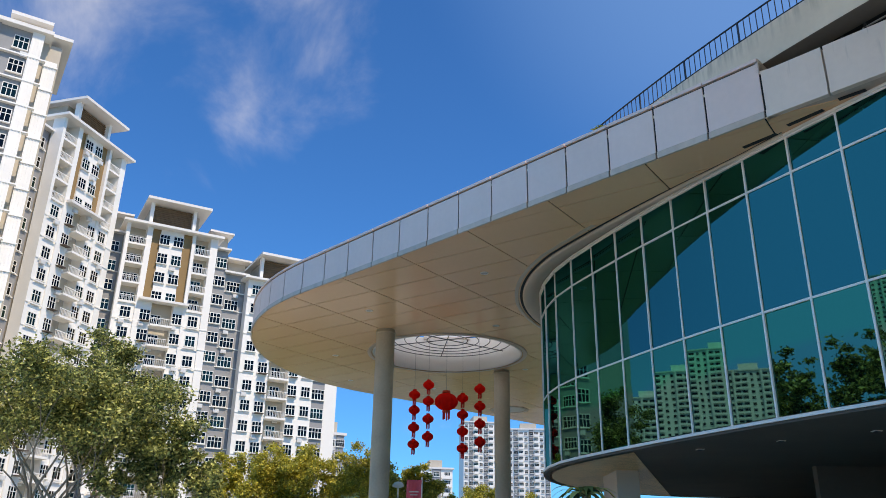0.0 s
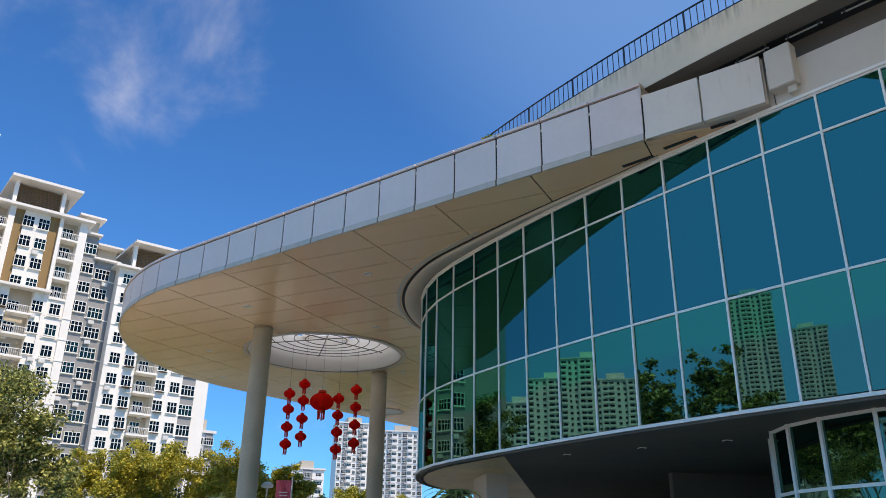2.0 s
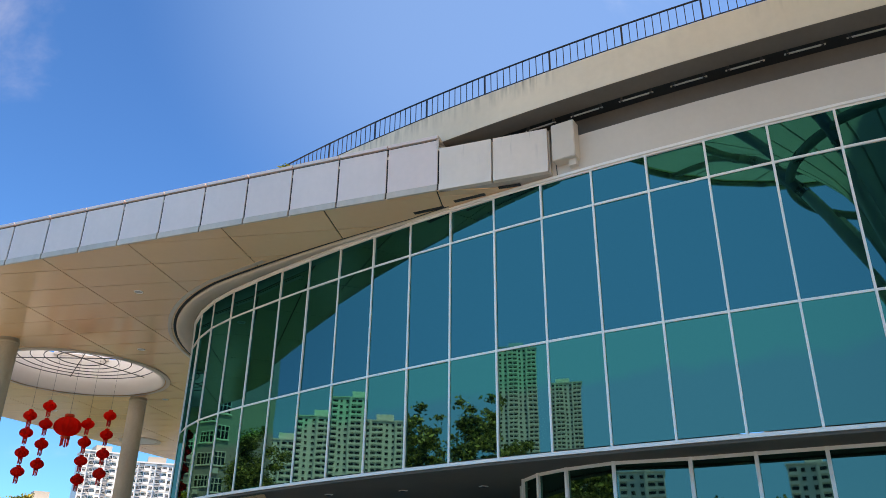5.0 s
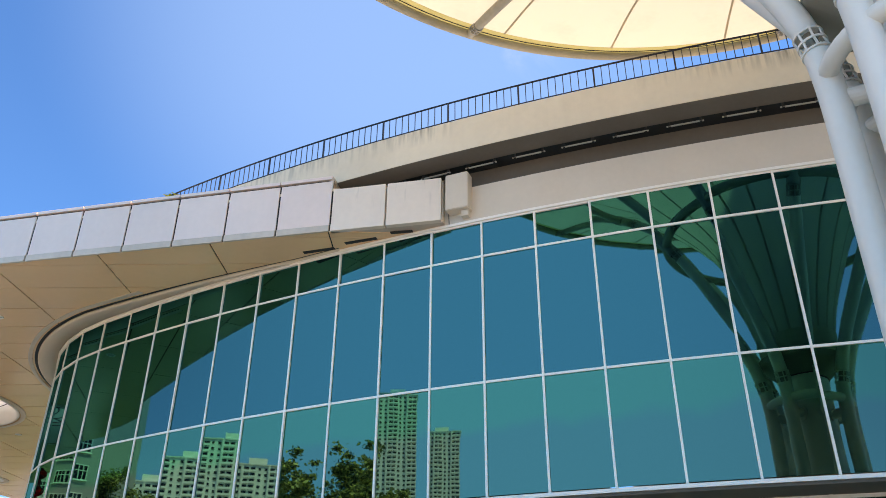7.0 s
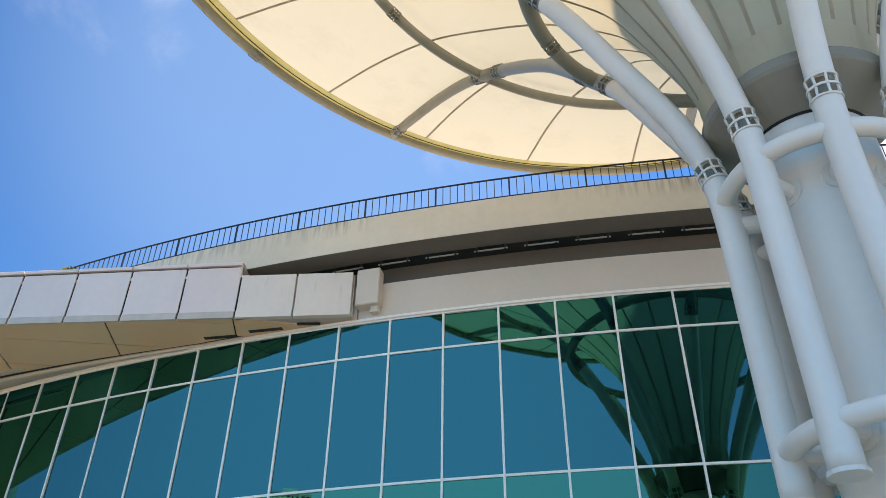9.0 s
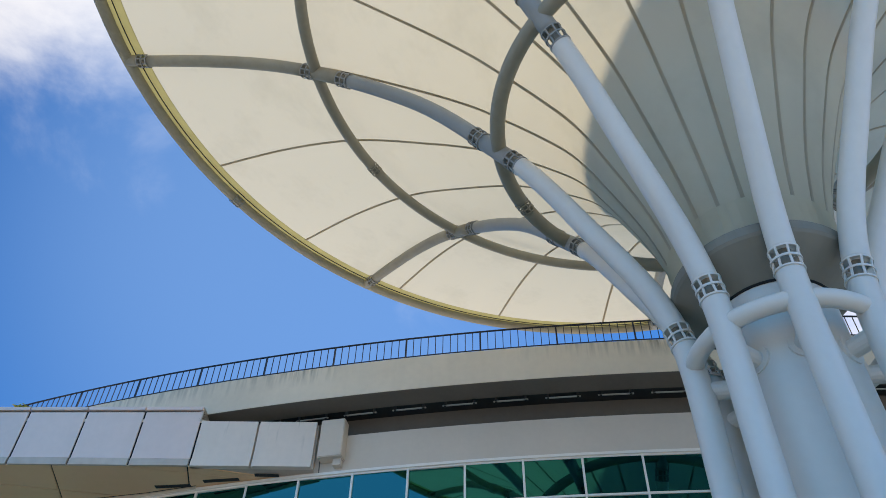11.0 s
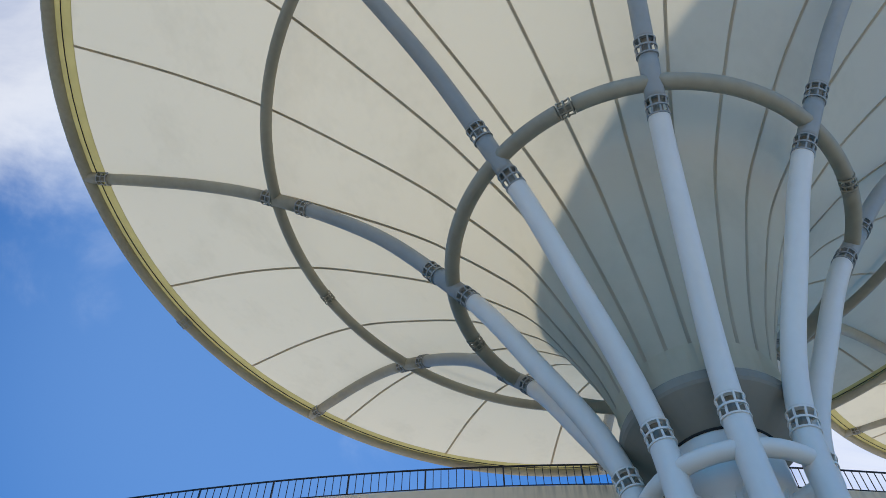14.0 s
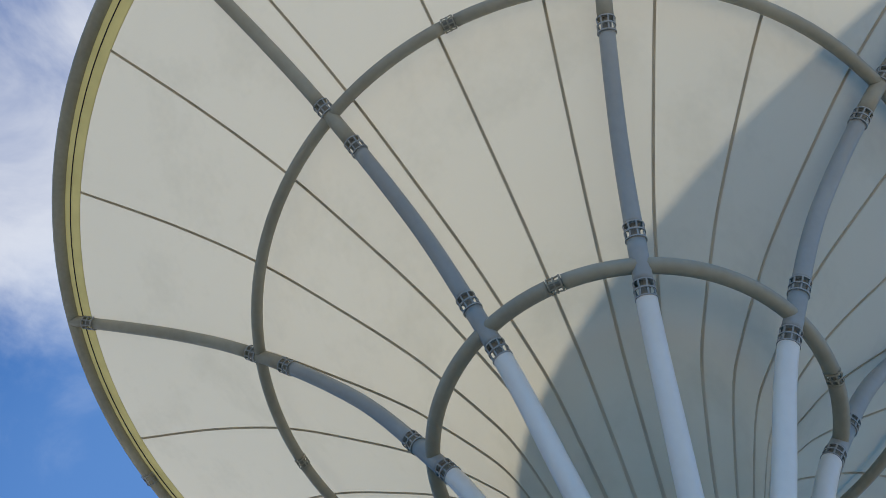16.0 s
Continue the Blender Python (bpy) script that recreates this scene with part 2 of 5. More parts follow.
def glass_material(name, tone, body, rough=0.015, wave=0.02, fade=None):
    """Coated solar-control glass: a strong tinted mirror over a dark body, with the slight waviness of real panes."""
    m = bpy.data.materials.new(name)
    m.use_nodes = True
    n, l = m.node_tree.nodes, m.node_tree.links
    p = n["Principled BSDF"]
    p.inputs["Base Color"].default_value = (*body, 1)
    p.inputs["Roughness"].default_value = rough
    gl = n.new("ShaderNodeBsdfGlossy")
    gl.inputs["Color"].default_value = (*tone, 1)
    gl.inputs["Roughness"].default_value = rough
    p.inputs["Specular IOR Level"].default_value = 0.0
    geo = n.new("ShaderNodeNewGeometry")
    nz = n.new("ShaderNodeTexNoise")
    nz.inputs["Scale"].default_value = 0.7
    l.new(geo.outputs["Position"], nz.inputs["Vector"])
    if fade:
        # a greener mirror tone in the upper part of the pane, with an uneven lower edge
        top_tone, z0, z1 = fade
        sp, rz, wob, mt = n.new("ShaderNodeSeparateXYZ"), n.new("ShaderNodeMapRange"), n.new("ShaderNodeMath"), n.new("ShaderNodeMix")
        l.new(geo.outputs["Position"], sp.inputs["Vector"])
        wob.operation = "MULTIPLY_ADD"
        wob.inputs[1].default_value = 0.9
        l.new(nz.outputs["Fac"], wob.inputs[0])
        l.new(sp.outputs["Z"], wob.inputs[2])
        rz.interpolation_type = "SMOOTHSTEP"
        rz.inputs["From Min"].default_value, rz.inputs["From Max"].default_value = z0 + 0.45, z1 + 0.45
        l.new(wob.outputs["Value"], rz.inputs["Value"])
        mt.data_type = "RGBA"
        mt.inputs["A"].default_value, mt.inputs["B"].default_value = (*tone, 1), (*top_tone, 1)
        l.new(rz.outputs["Result"], mt.inputs["Factor"])
        l.new(mt.outputs["Result"], gl.inputs["Color"])
    bp = n.new("ShaderNodeBump")
    bp.inputs["Strength"].default_value, bp.inputs["Distance"].default_value = wave, 0.05
    l.new(nz.outputs["Fac"], bp.inputs["Height"])
    l.new(bp.outputs["Normal"], gl.inputs["Normal"])
    mx = n.new("ShaderNodeMixShader")
    mx.inputs["Fac"].default_value = 0.88
    l.new(p.outputs["BSDF"], mx.inputs[1])
    l.new(gl.outputs["BSDF"], mx.inputs[2])
    l.new(mx.outputs["Shader"], n["Material Output"].inputs["Surface"])
    return m


M_GLASS = glass_material("teal_coated_glass", (0.016, 0.165, 0.150), (0.002, 0.006, 0.006))
M_GLASS_LOW = glass_material("green_coated_glass", (0.08, 0.195, 0.145), (0.003, 0.012, 0.01), fade=((0.036, 0.225, 0.14), 6.3, 6.75))
M_WINDOW = glass_material("dark_window_glass", (0.03, 0.03, 0.028), (0.012, 0.013, 0.013), 0.05)
M_WINDOW_G = glass_material("green_window_glass", (0.03, 0.055, 0.045), (0.012, 0.05, 0.042), 0.05)


def membrane_material():
    m = bpy.data.materials.new("translucent_membrane")
    m.use_nodes = True
    n, l = m.node_tree.nodes, m.node_tree.links
    geo = n.new("ShaderNodeNewGeometry")
    nz = n.new("ShaderNodeTexNoise")
    nz.inputs["Scale"].default_value, nz.inputs["Detail"].default_value = 0.5, 8
    l.new(geo.outputs["Position"], nz.inputs["Vector"])
    sp = n.new("ShaderNodeTexNoise")
    sp.inputs["Scale"].default_value, sp.inputs["Detail"].default_value = 5.0, 6
    l.new(geo.outputs["Position"], sp.inputs["Vector"])
    ramp = n.new("ShaderNodeValToRGB")
    ramp.color_ramp.elements[0].position, ramp.color_ramp.elements[1].position = 0.25, 0.5
    ramp.color_ramp.elements[0].color, ramp.color_ramp.elements[1].color = (0.605, 0.560, 0.427, 1), (0.67, 0.620, 0.477, 1)
    ad = n.new("ShaderNodeMath")
    ad.operation = "MULTIPLY_ADD"
    ad.inputs[1].default_value = 0.25
    l.new(sp.outputs["Fac"], ad.inputs[0])
    su = n.new("ShaderNodeMath")
    su.operation = "SUBTRACT"
    su.inputs[1].default_value = 0.12
    l.new(nz.outputs["Fac"], su.inputs[0])
    l.new(su.outputs["Value"], ad.inputs[2])
    l.new(ad.outputs["Value"], ramp.inputs["Fac"])
    d, t = n.new("ShaderNodeBsdfDiffuse"), n.new("ShaderNodeBsdfTranslucent")
    l.new(ramp.outputs["Color"], d.inputs["Color"])
    l.new(ramp.outputs["Color"], t.inputs["Color"])
    mx = n.new("ShaderNodeMixShader")
    mx.inputs["Fac"].default_value = 0.44
    l.new(d.outputs["BSDF"], mx.inputs[1])
    l.new(t.outputs["BSDF"], mx.inputs[2])
    l.new(mx.outputs["Shader"], n["Material Output"].inputs["Surface"])
    return m


M_MEMBRANE = membrane_material()


def cloth_material(name, color, through):
    m = bpy.data.materials.new(name)
    m.use_nodes = True
    n, l = m.node_tree.nodes, m.node_tree.links
    geo, nz, mu = n.new("ShaderNodeNewGeometry"), n.new("ShaderNodeTexNoise"), n.new("ShaderNodeMix")
    nz.inputs["Scale"].default_value, nz.inputs["Detail"].default_value = 1.4, 6
    l.new(geo.outputs["Position"], nz.inputs["Vector"])
    mu.data_type = "RGBA"
    mu.inputs["A"].default_value, mu.inputs["B"].default_value = (*[c * 0.75 for c in color], 1), (*[min(c * 1.2, 1) for c in color], 1)
    l.new(nz.outputs["Fac"], mu.inputs["Factor"])
    d, t, mx = n.new("ShaderNodeBsdfDiffuse"), n.new("ShaderNodeBsdfTranslucent"), n.new("ShaderNodeMixShader")
    l.new(mu.outputs["Result"], d.inputs["Color"])
    l.new(mu.outputs["Result"], t.inputs["Color"])
    mx.inputs["Fac"].default_value = through
    l.new(d.outputs["BSDF"], mx.inputs[1])
    l.new(t.outputs["BSDF"], mx.inputs[2])
    l.new(mx.outputs["Shader"], n["Material Output"].inputs["Surface"])
    return m


M_FROST = cloth_material("frosted_roof_glass", (0.76, 0.76, 0.74), 0.8)
M_RED = cloth_material("red_lantern_silk", (0.92, 0.028, 0.018), 0.55)
M_VALANCE = cloth_material("yellowed_edge_band", (0.47, 0.41, 0.17), 0.35)
M_SEAM = cloth_material("membrane_seam", (0.57, 0.51, 0.395), 0.48)


# ---- mesh tools ----
def mesh(name, bm, mat, smooth=False):
    me = bpy.data.meshes.new(name)
    bm.normal_update()
    bm.to_mesh(me)
    bm.free()
    me.materials.append(mat)
    if smooth:
        for p in me.polygons:
            p.use_smooth = True
    return me


def part(name, bm, mat, parent, label="", smooth=False):
    """One mesh object under a thing or under a part. bm: a bmesh or a mesh that is shared."""
    me = bm if isinstance(bm, bpy.types.Mesh) else mesh(name, bm, mat, smooth)
    ob = new(name, me)
    ob.parent = parent
    if label:
        tagged(ob, label)
    return ob


def thing(name, label, category, group="", kind="", at=(0, 0, 0), turn=0):
    ob = new(name)
    ob.empty_display_size = 0.3
    ob.matrix_world = pose(*at, 0, 0, turn)
    return tagged(ob, label, category, group, kind)


def box(bm, x0, x1, y0, y1, z0, z1, m=None):
    v = [bm.verts.new(p) for p in ((x0, y0, z0), (x1, y0, z0), (x1, y1, z0), (x0, y1, z0), (x0, y0, z1), (x1, y0, z1), (x1, y1, z1), (x0, y1, z1))]
    if m is not None:
        for q in v:
            q.co = m @ q.co
    for f in ((0, 3, 2, 1), (4, 5, 6, 7), (0, 1, 5, 4), (1, 2, 6, 5), (2, 3, 7, 6), (3, 0, 4, 7)):
        bm.faces.new([v[i] for i in f])
    return v


def boxes(*bs):
    bm = bmesh.new()
    for b in bs:
        box(bm, *b)
    return bm


def tube(bm, pts, radius, sides=10, caps=True, closed=False):
    """A round tube along points; radius a number or one per point."""
    pts = [Vector(p) for p in pts]
    n = len(pts)
    rings, up = [], None
    for i, p in enumerate(pts):
        a = pts[i - 1] if i > 0 or closed else p
        b = pts[(i + 1) % n] if i < n - 1 or closed else p
        d = (b - a).normalized()
        if up is None:
            up = d.orthogonal().normalized()
        up = (up - d * up.dot(d)).normalized()
        side = d.cross(up)
        r = radius[i] if isinstance(radius, (list, tuple)) else radius
        rings.append([bm.verts.new(p + (up * math.cos(2 * math.pi * k / sides) + side * math.sin(2 * math.pi * k / sides)) * r) for k in range(sides)])
    for i in range(n if closed else n - 1):
        r0, r1 = rings[i], rings[(i + 1) % n]
        for k in range(sides):
            bm.faces.new((r0[k], r0[(k + 1) % sides], r1[(k + 1) % sides], r1[k]))
    if caps and not closed:
        bm.faces.new(rings[0][::-1])
        bm.faces.new(rings[-1])
    return bm


def lathe(bm, profile, sides=32, centre=(0, 0, 0), cap=False):
    rings = []
    for r, z in profile:
        rings.append([bm.verts.new((centre[0] + r * math.cos(2 * math.pi * k / sides), centre[1] + r * math.sin(2 * math.pi * k / sides), centre[2] + z)) for k in range(sides)])
    for a, b in zip(rings, rings[1:]):
        for k in range(sides):
            bm.faces.new((a[k], a[(k + 1) % sides], b[(k + 1) % sides], b[k]))
    if cap:
        bm.faces.new(rings[0][::-1])
        bm.faces.new(rings[-1])
    return bm


def ribbon(bm, line, profile, closed_profile=True):
    """Sweep a profile of (outward, z) along a plan line of (point, outward normal)."""
    rows = [[bm.verts.new((p[0] + nrm[0] * o, p[1] + nrm[1] * o, z)) for o, z in profile] for p, nrm in line]
    k = len(profile)
    for a, b in zip(rows, rows[1:]):
        for i in range(k if closed_profile else k - 1):
            bm.faces.new((a[i], a[(i + 1) % k], b[(i + 1) % k], b[i]))
    if closed_profile:
        bm.faces.new(rows[0])
        bm.faces.new(rows[-1][::-1])
    return bm


# ---- ground ----
bm = bmesh.new()
bmesh.ops.create_grid(bm, x_segments=8, y_segments=8, size=1500)
ground = tagged(new("ground", mesh("ground", bm, M_GROUND)), "grey asphalt and paving ground reaching the horizon", "ground", kind="structure")
bm = boxes((-30, 60, 76, 105, -0.2, 0.12), (-45, -15, 36, 54, -0.2, 0.12))
tagged(new("lawn", mesh("lawn", bm, M_GRASS)), "green planted verge beneath the trees", "ground", kind="structure")
bm = boxes((-60, 45, -60, 75, -0.3, 0.06))
tagged(new("pavement", mesh("pavement", bm, M_PAVE)), "light paved forecourt in front of the hall", "pavement", kind="structure")

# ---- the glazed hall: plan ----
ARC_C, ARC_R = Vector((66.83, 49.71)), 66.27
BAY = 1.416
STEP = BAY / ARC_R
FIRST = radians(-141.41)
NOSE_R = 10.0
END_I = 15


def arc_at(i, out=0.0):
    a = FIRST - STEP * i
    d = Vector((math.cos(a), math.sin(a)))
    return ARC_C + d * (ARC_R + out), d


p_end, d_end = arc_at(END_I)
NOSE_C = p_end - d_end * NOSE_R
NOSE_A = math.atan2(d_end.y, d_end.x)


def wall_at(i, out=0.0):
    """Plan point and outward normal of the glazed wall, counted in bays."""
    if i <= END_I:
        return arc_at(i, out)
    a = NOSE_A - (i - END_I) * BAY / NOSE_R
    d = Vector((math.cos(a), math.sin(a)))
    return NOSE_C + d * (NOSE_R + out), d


I0, I1 = -13, 29
Z_UNDER, Z_SILL, Z_LOW, Z_UP, Z_HEAD, Z_WALL, Z_EAVE, Z_PAR, Z_RAIL = (E0 + v for v in (3.20, 3.37, 5.99, 9.32, 10.34, 11.46, 12.18, 13.23, 13.95))


def wall_line(out=0.0, i0=I0, i1=I1, sub=1):
    return [wall_at(i0 + k / sub, out) for k in range((i1 - i0) * sub + 1)]


glazing = thing("wall_glazed", "tall curved curtain wall of teal mirror glass in white frames", "glass wall", kind="structure")
spandrel = thing("wall_spandrel", "plain cream rendered wall band above the glass", "wall", kind="structure")
part("band", ribbon(bmesh.new(), wall_line(0.0), [(0.02, Z_HEAD + 0.05), (0.02, Z_WALL), (-0.3, Z_WALL), (-0.3, Z_HEAD + 0.05)]), M_WALL, spandrel)
part("head_trim", ribbon(bmesh.new(), wall_line(0.0), [(0.09, Z_HEAD), (0.09, Z_HEAD + 0.07), (0.0, Z_HEAD + 0.10), (-0.05, Z_HEAD)]), M_ALU, spandrel)
part("sill_band", ribbon(bmesh.new(), wall_line(0.0), [(0.14, Z_SILL - 0.10), (0.14, Z_SILL - 0.02), (0.05, Z_SILL), (-0.2, Z_SILL), (-0.2, Z_SILL - 0.10)]), M_ALU, spandrel, "white metal sill band")
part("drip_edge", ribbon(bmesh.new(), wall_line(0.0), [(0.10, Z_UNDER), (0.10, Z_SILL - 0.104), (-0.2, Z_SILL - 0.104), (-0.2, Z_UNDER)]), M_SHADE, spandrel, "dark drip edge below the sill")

# underside of the raised floor, with its shade put into the dark colour
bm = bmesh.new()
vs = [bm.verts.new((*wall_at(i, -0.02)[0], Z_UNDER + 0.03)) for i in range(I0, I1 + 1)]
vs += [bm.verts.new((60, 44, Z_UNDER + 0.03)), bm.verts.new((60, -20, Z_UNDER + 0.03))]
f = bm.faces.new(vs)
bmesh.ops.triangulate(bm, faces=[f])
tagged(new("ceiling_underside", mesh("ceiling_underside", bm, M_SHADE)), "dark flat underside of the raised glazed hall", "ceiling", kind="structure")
bm = bmesh.new()
nose = [wall_at(i / 2, -0.12)[0] for i in range(2 * 13, 2 * 27)]


def clipped(poly, y, above):
    """The part of a plan outline on one side of a line of constant y."""
    out = []
    for a, b in zip(poly, poly[1:] + poly[:1]):
        ia, ib = (a[1] >= y) == above, (b[1] >= y) == above
        if ia:
            out.append(a)
        if ia != ib:
            t = (y - a[1]) / (b[1] - a[1])
            out.append((a[0] + (b[0] - a[0]) * t, y))
    return out


nose = [(p.x, p.y) for p in nose]
y = min(p[1] for p in nose)
while y < max(p[1] for p in nose):
    strip = clipped(nose, y, True)
    strip = clipped(strip, y + 0.165, False) if len(strip) > 2 else strip
    if len(strip) > 2:
        bm.faces.new([bm.verts.new((px, py, Z_UNDER)) for px, py in strip])
    y += 0.2
tagged(new("trim_underside", mesh("trim_underside", bm, M_UNDER)), "brown timber-look lining round the rounded end", "trim", kind="structure")

# back and roof of the hall
bm = bmesh.new()
vs = [bm.verts.new((*wall_at(i, 0.5)[0], Z_EAVE + 0.5)) for i in range(I0, I1 + 1)] + [bm.verts.new((60, 44, Z_EAVE + 0.5)), bm.verts.new((60, -20, Z_EAVE + 0.5))]
f = bm.faces.new(vs)
bmesh.ops.triangulate(bm, faces=[f])
tagged(new("roof", mesh("roof", bm, M_CONCRETE)), "flat concrete roof terrace of the hall", "roof", kind="structure")
e0, e1 = wall_at(I1)[0], wall_at(I0)[0]
bm = bmesh.new()
for a, b in ((e0, Vector((60, 44))), (Vector((60, 44)), Vector((60, -20))), (Vector((60, -20)), e1)):
    d = (b - a).normalized()
    n2 = Vector((-d.y, d.x))
    ribbon(bm, [(a, n2), (b, n2)], [(0.0, 0), (0.0, Z_EAVE), (0.3, Z_EAVE), (0.3, 0)])
tagged(new("wall_rear", mesh("wall_rear", bm, M_WALL)), "plain rendered rear walls closing the hall", "wall", kind="structure")

# overhanging slab and parapet
OVER = 0.76
slab = thing("parapet", "weathered cream concrete parapet beam over a dark recess", "parapet", kind="structure")
part("beam", ribbon(bmesh.new(), wall_line(OVER, sub=2), [(0.0, Z_EAVE), (0.0, Z_PAR - 0.03), (-0.03, Z_PAR), (-0.22, Z_PAR), (-0.22, Z_EAVE)]), M_CONCRETE, slab)
# sheet below the beam, coloured dark to stand for the shade there
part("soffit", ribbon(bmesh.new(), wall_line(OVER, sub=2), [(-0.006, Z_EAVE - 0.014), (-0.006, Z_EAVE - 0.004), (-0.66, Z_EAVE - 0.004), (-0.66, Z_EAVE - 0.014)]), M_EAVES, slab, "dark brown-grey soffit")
# recess ceiling, its deep shade given as black colour
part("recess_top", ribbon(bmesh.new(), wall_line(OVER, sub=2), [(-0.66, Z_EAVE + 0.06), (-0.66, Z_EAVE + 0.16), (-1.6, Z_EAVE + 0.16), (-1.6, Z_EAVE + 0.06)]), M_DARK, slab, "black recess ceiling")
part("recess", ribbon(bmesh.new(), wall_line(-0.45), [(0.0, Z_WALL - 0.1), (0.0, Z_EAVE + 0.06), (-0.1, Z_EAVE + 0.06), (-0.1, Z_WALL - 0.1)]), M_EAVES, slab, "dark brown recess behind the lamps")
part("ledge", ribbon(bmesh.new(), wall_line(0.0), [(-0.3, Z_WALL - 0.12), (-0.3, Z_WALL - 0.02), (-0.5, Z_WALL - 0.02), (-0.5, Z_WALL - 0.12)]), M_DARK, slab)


def place(ob, plan, nrm, z, extra=None):
    """Stand an object on the plan with its local x along the wall and its local y outward."""
    m = Matrix(((-nrm[1], nrm[0], 0, plan[0]), (nrm[0], nrm[1], 0, plan[1]), (0, 0, 1, z), (0, 0, 0, 1)))
    ob.matrix_basis = m
    return ob


# strip lamps in the recess
lamp_me = None
for k in range(26):
    i = -11.98 + k * 0.942
    if i > 11:
        break
    lamp = new("strip_lamp")
    place(lamp, *wall_at(i, 0.06), Z_EAVE - 0.25)
    tagged(lamp, "long white unlit strip lamp in the dark eaves recess", "lamp", "strip lamps under the eaves")
    if lamp_me is None:
        lamp_me = mesh("tube", boxes((-0.45, 0.45, -0.02, 0.02, 0.12, 0.146)), M_TUBE), mesh("bracket", boxes((-0.03, 0.03, -0.02, 0.02, 0.10, 0.33)), M_DARK)
    part("tube", lamp_me[0], None, lamp)
    for x in (-0.38, 0.38):
        part("bracket", lamp_me[1], None, lamp).matrix_basis = pose(x, 0, 0)

# ---- roof railing ----
rail = thing("roof_railing", "dark steel railing with thin upright bars along the parapet", "railing")
R_I0, R_I1 = -12.98, 22
line = wall_line(OVER - 0.11, -13, R_I1, 2)
part("top_rail", tube(bmesh.new(), [(*p, Z_RAIL) for p, n in line], 0.028, 6), M_RAIL, rail)
part("bottom_rail", tube(bmesh.new(), [(*p, Z_PAR + 0.09) for p, n in line], 0.018, 6), M_RAIL, rail)
post_me = mesh("post", boxes((-0.021, 0.021, -0.021, 0.021, 0, Z_RAIL - Z_PAR)), M_RAIL)
bar_me = mesh("bar", boxes((-0.009, 0.009, -0.009, 0.009, 0.09, Z_RAIL - Z_PAR)), M_RAIL)
POST = 1.42
n_post = int((R_I1 - R_I0) / POST)
for k in range(n_post):
    i = R_I0 + k * POST
    place(part("post", post_me, None, rail), *wall_at(i, OVER - 0.11), Z_PAR)
    for j in range(1, 10):
        place(part("bar", bar_me, None, rail), *wall_at(i + POST * j / 10, OVER - 0.11), Z_PAR)

# ---- canopy ----
Z_SOF = E0 + 10.44
CAN_S = Vector((7.98, 17.04))
can_dir = Vector((-0.692, 0.722))
CAN_R = 14.4
can_a = Vector((-5.85, 31.45))
CAN_C = can_a + Vector((0.722, 0.692)) * CAN_R
FB = 1.545


def edge_at(s):
    """Plan point and outward normal of the canopy edge, s metres from the stepped corner."""
    straight = (can_a - CAN_S).length
    if s <= straight:
        return CAN_S + can_dir * s, Vector((-0.722, -0.692))
    a0 = math.atan2(-0.692, -0.722)
    turn = (s - straight) / CAN_R
    if turn <= radians(92):
        d = Vector((math.cos(a0 - turn), math.sin(a0 - turn)))
        return CAN_C + d * CAN_R, d
    d = Vector((math.cos(a0 - radians(92)), math.sin(a0 - radians(92))))
    fwd = Vector((d.y, -d.x))
    return CAN_C + d * CAN_R + fwd * (s - straight - CAN_R * radians(92)), d


CAN_LEN = (can_a - CAN_S).length + CAN_R * radians(92) + 22
canopy = thing("canopy", "great leaf-shaped entrance canopy clad in pale metal panels", "canopy", kind="structure")


def fascia_top(s):
    return Z_SOF + 1.76 - 0.24 * min(max(s / 21.0, 0), 1)


def fascia_strip(bm, s0, s1, profile, cuts=2):
    """profile: (outward, share of the height or metres from below when >= 0, from the top when negative)."""
    rows = []
    for k in range(cuts + 1):
        s = s0 + (s1 - s0) * k / cuts
        p, n2 = edge_at(s)
        top = fascia_top(s)
        rows.append([bm.verts.new((p.x + n2.x * o, p.y + n2.y * o, (Z_SOF + z) if z >= 0 else top + z + 0.001)) for o, z in profile])
    k = len(profile)
    for a, b in zip(rows, rows[1:]):
        for i in range(k):
            bm.faces.new((a[i], a[(i + 1) % k], b[(i + 1) % k], b[i]))
    bm.faces.new(rows[0])
    bm.faces.new(rows[-1][::-1])
    return bm


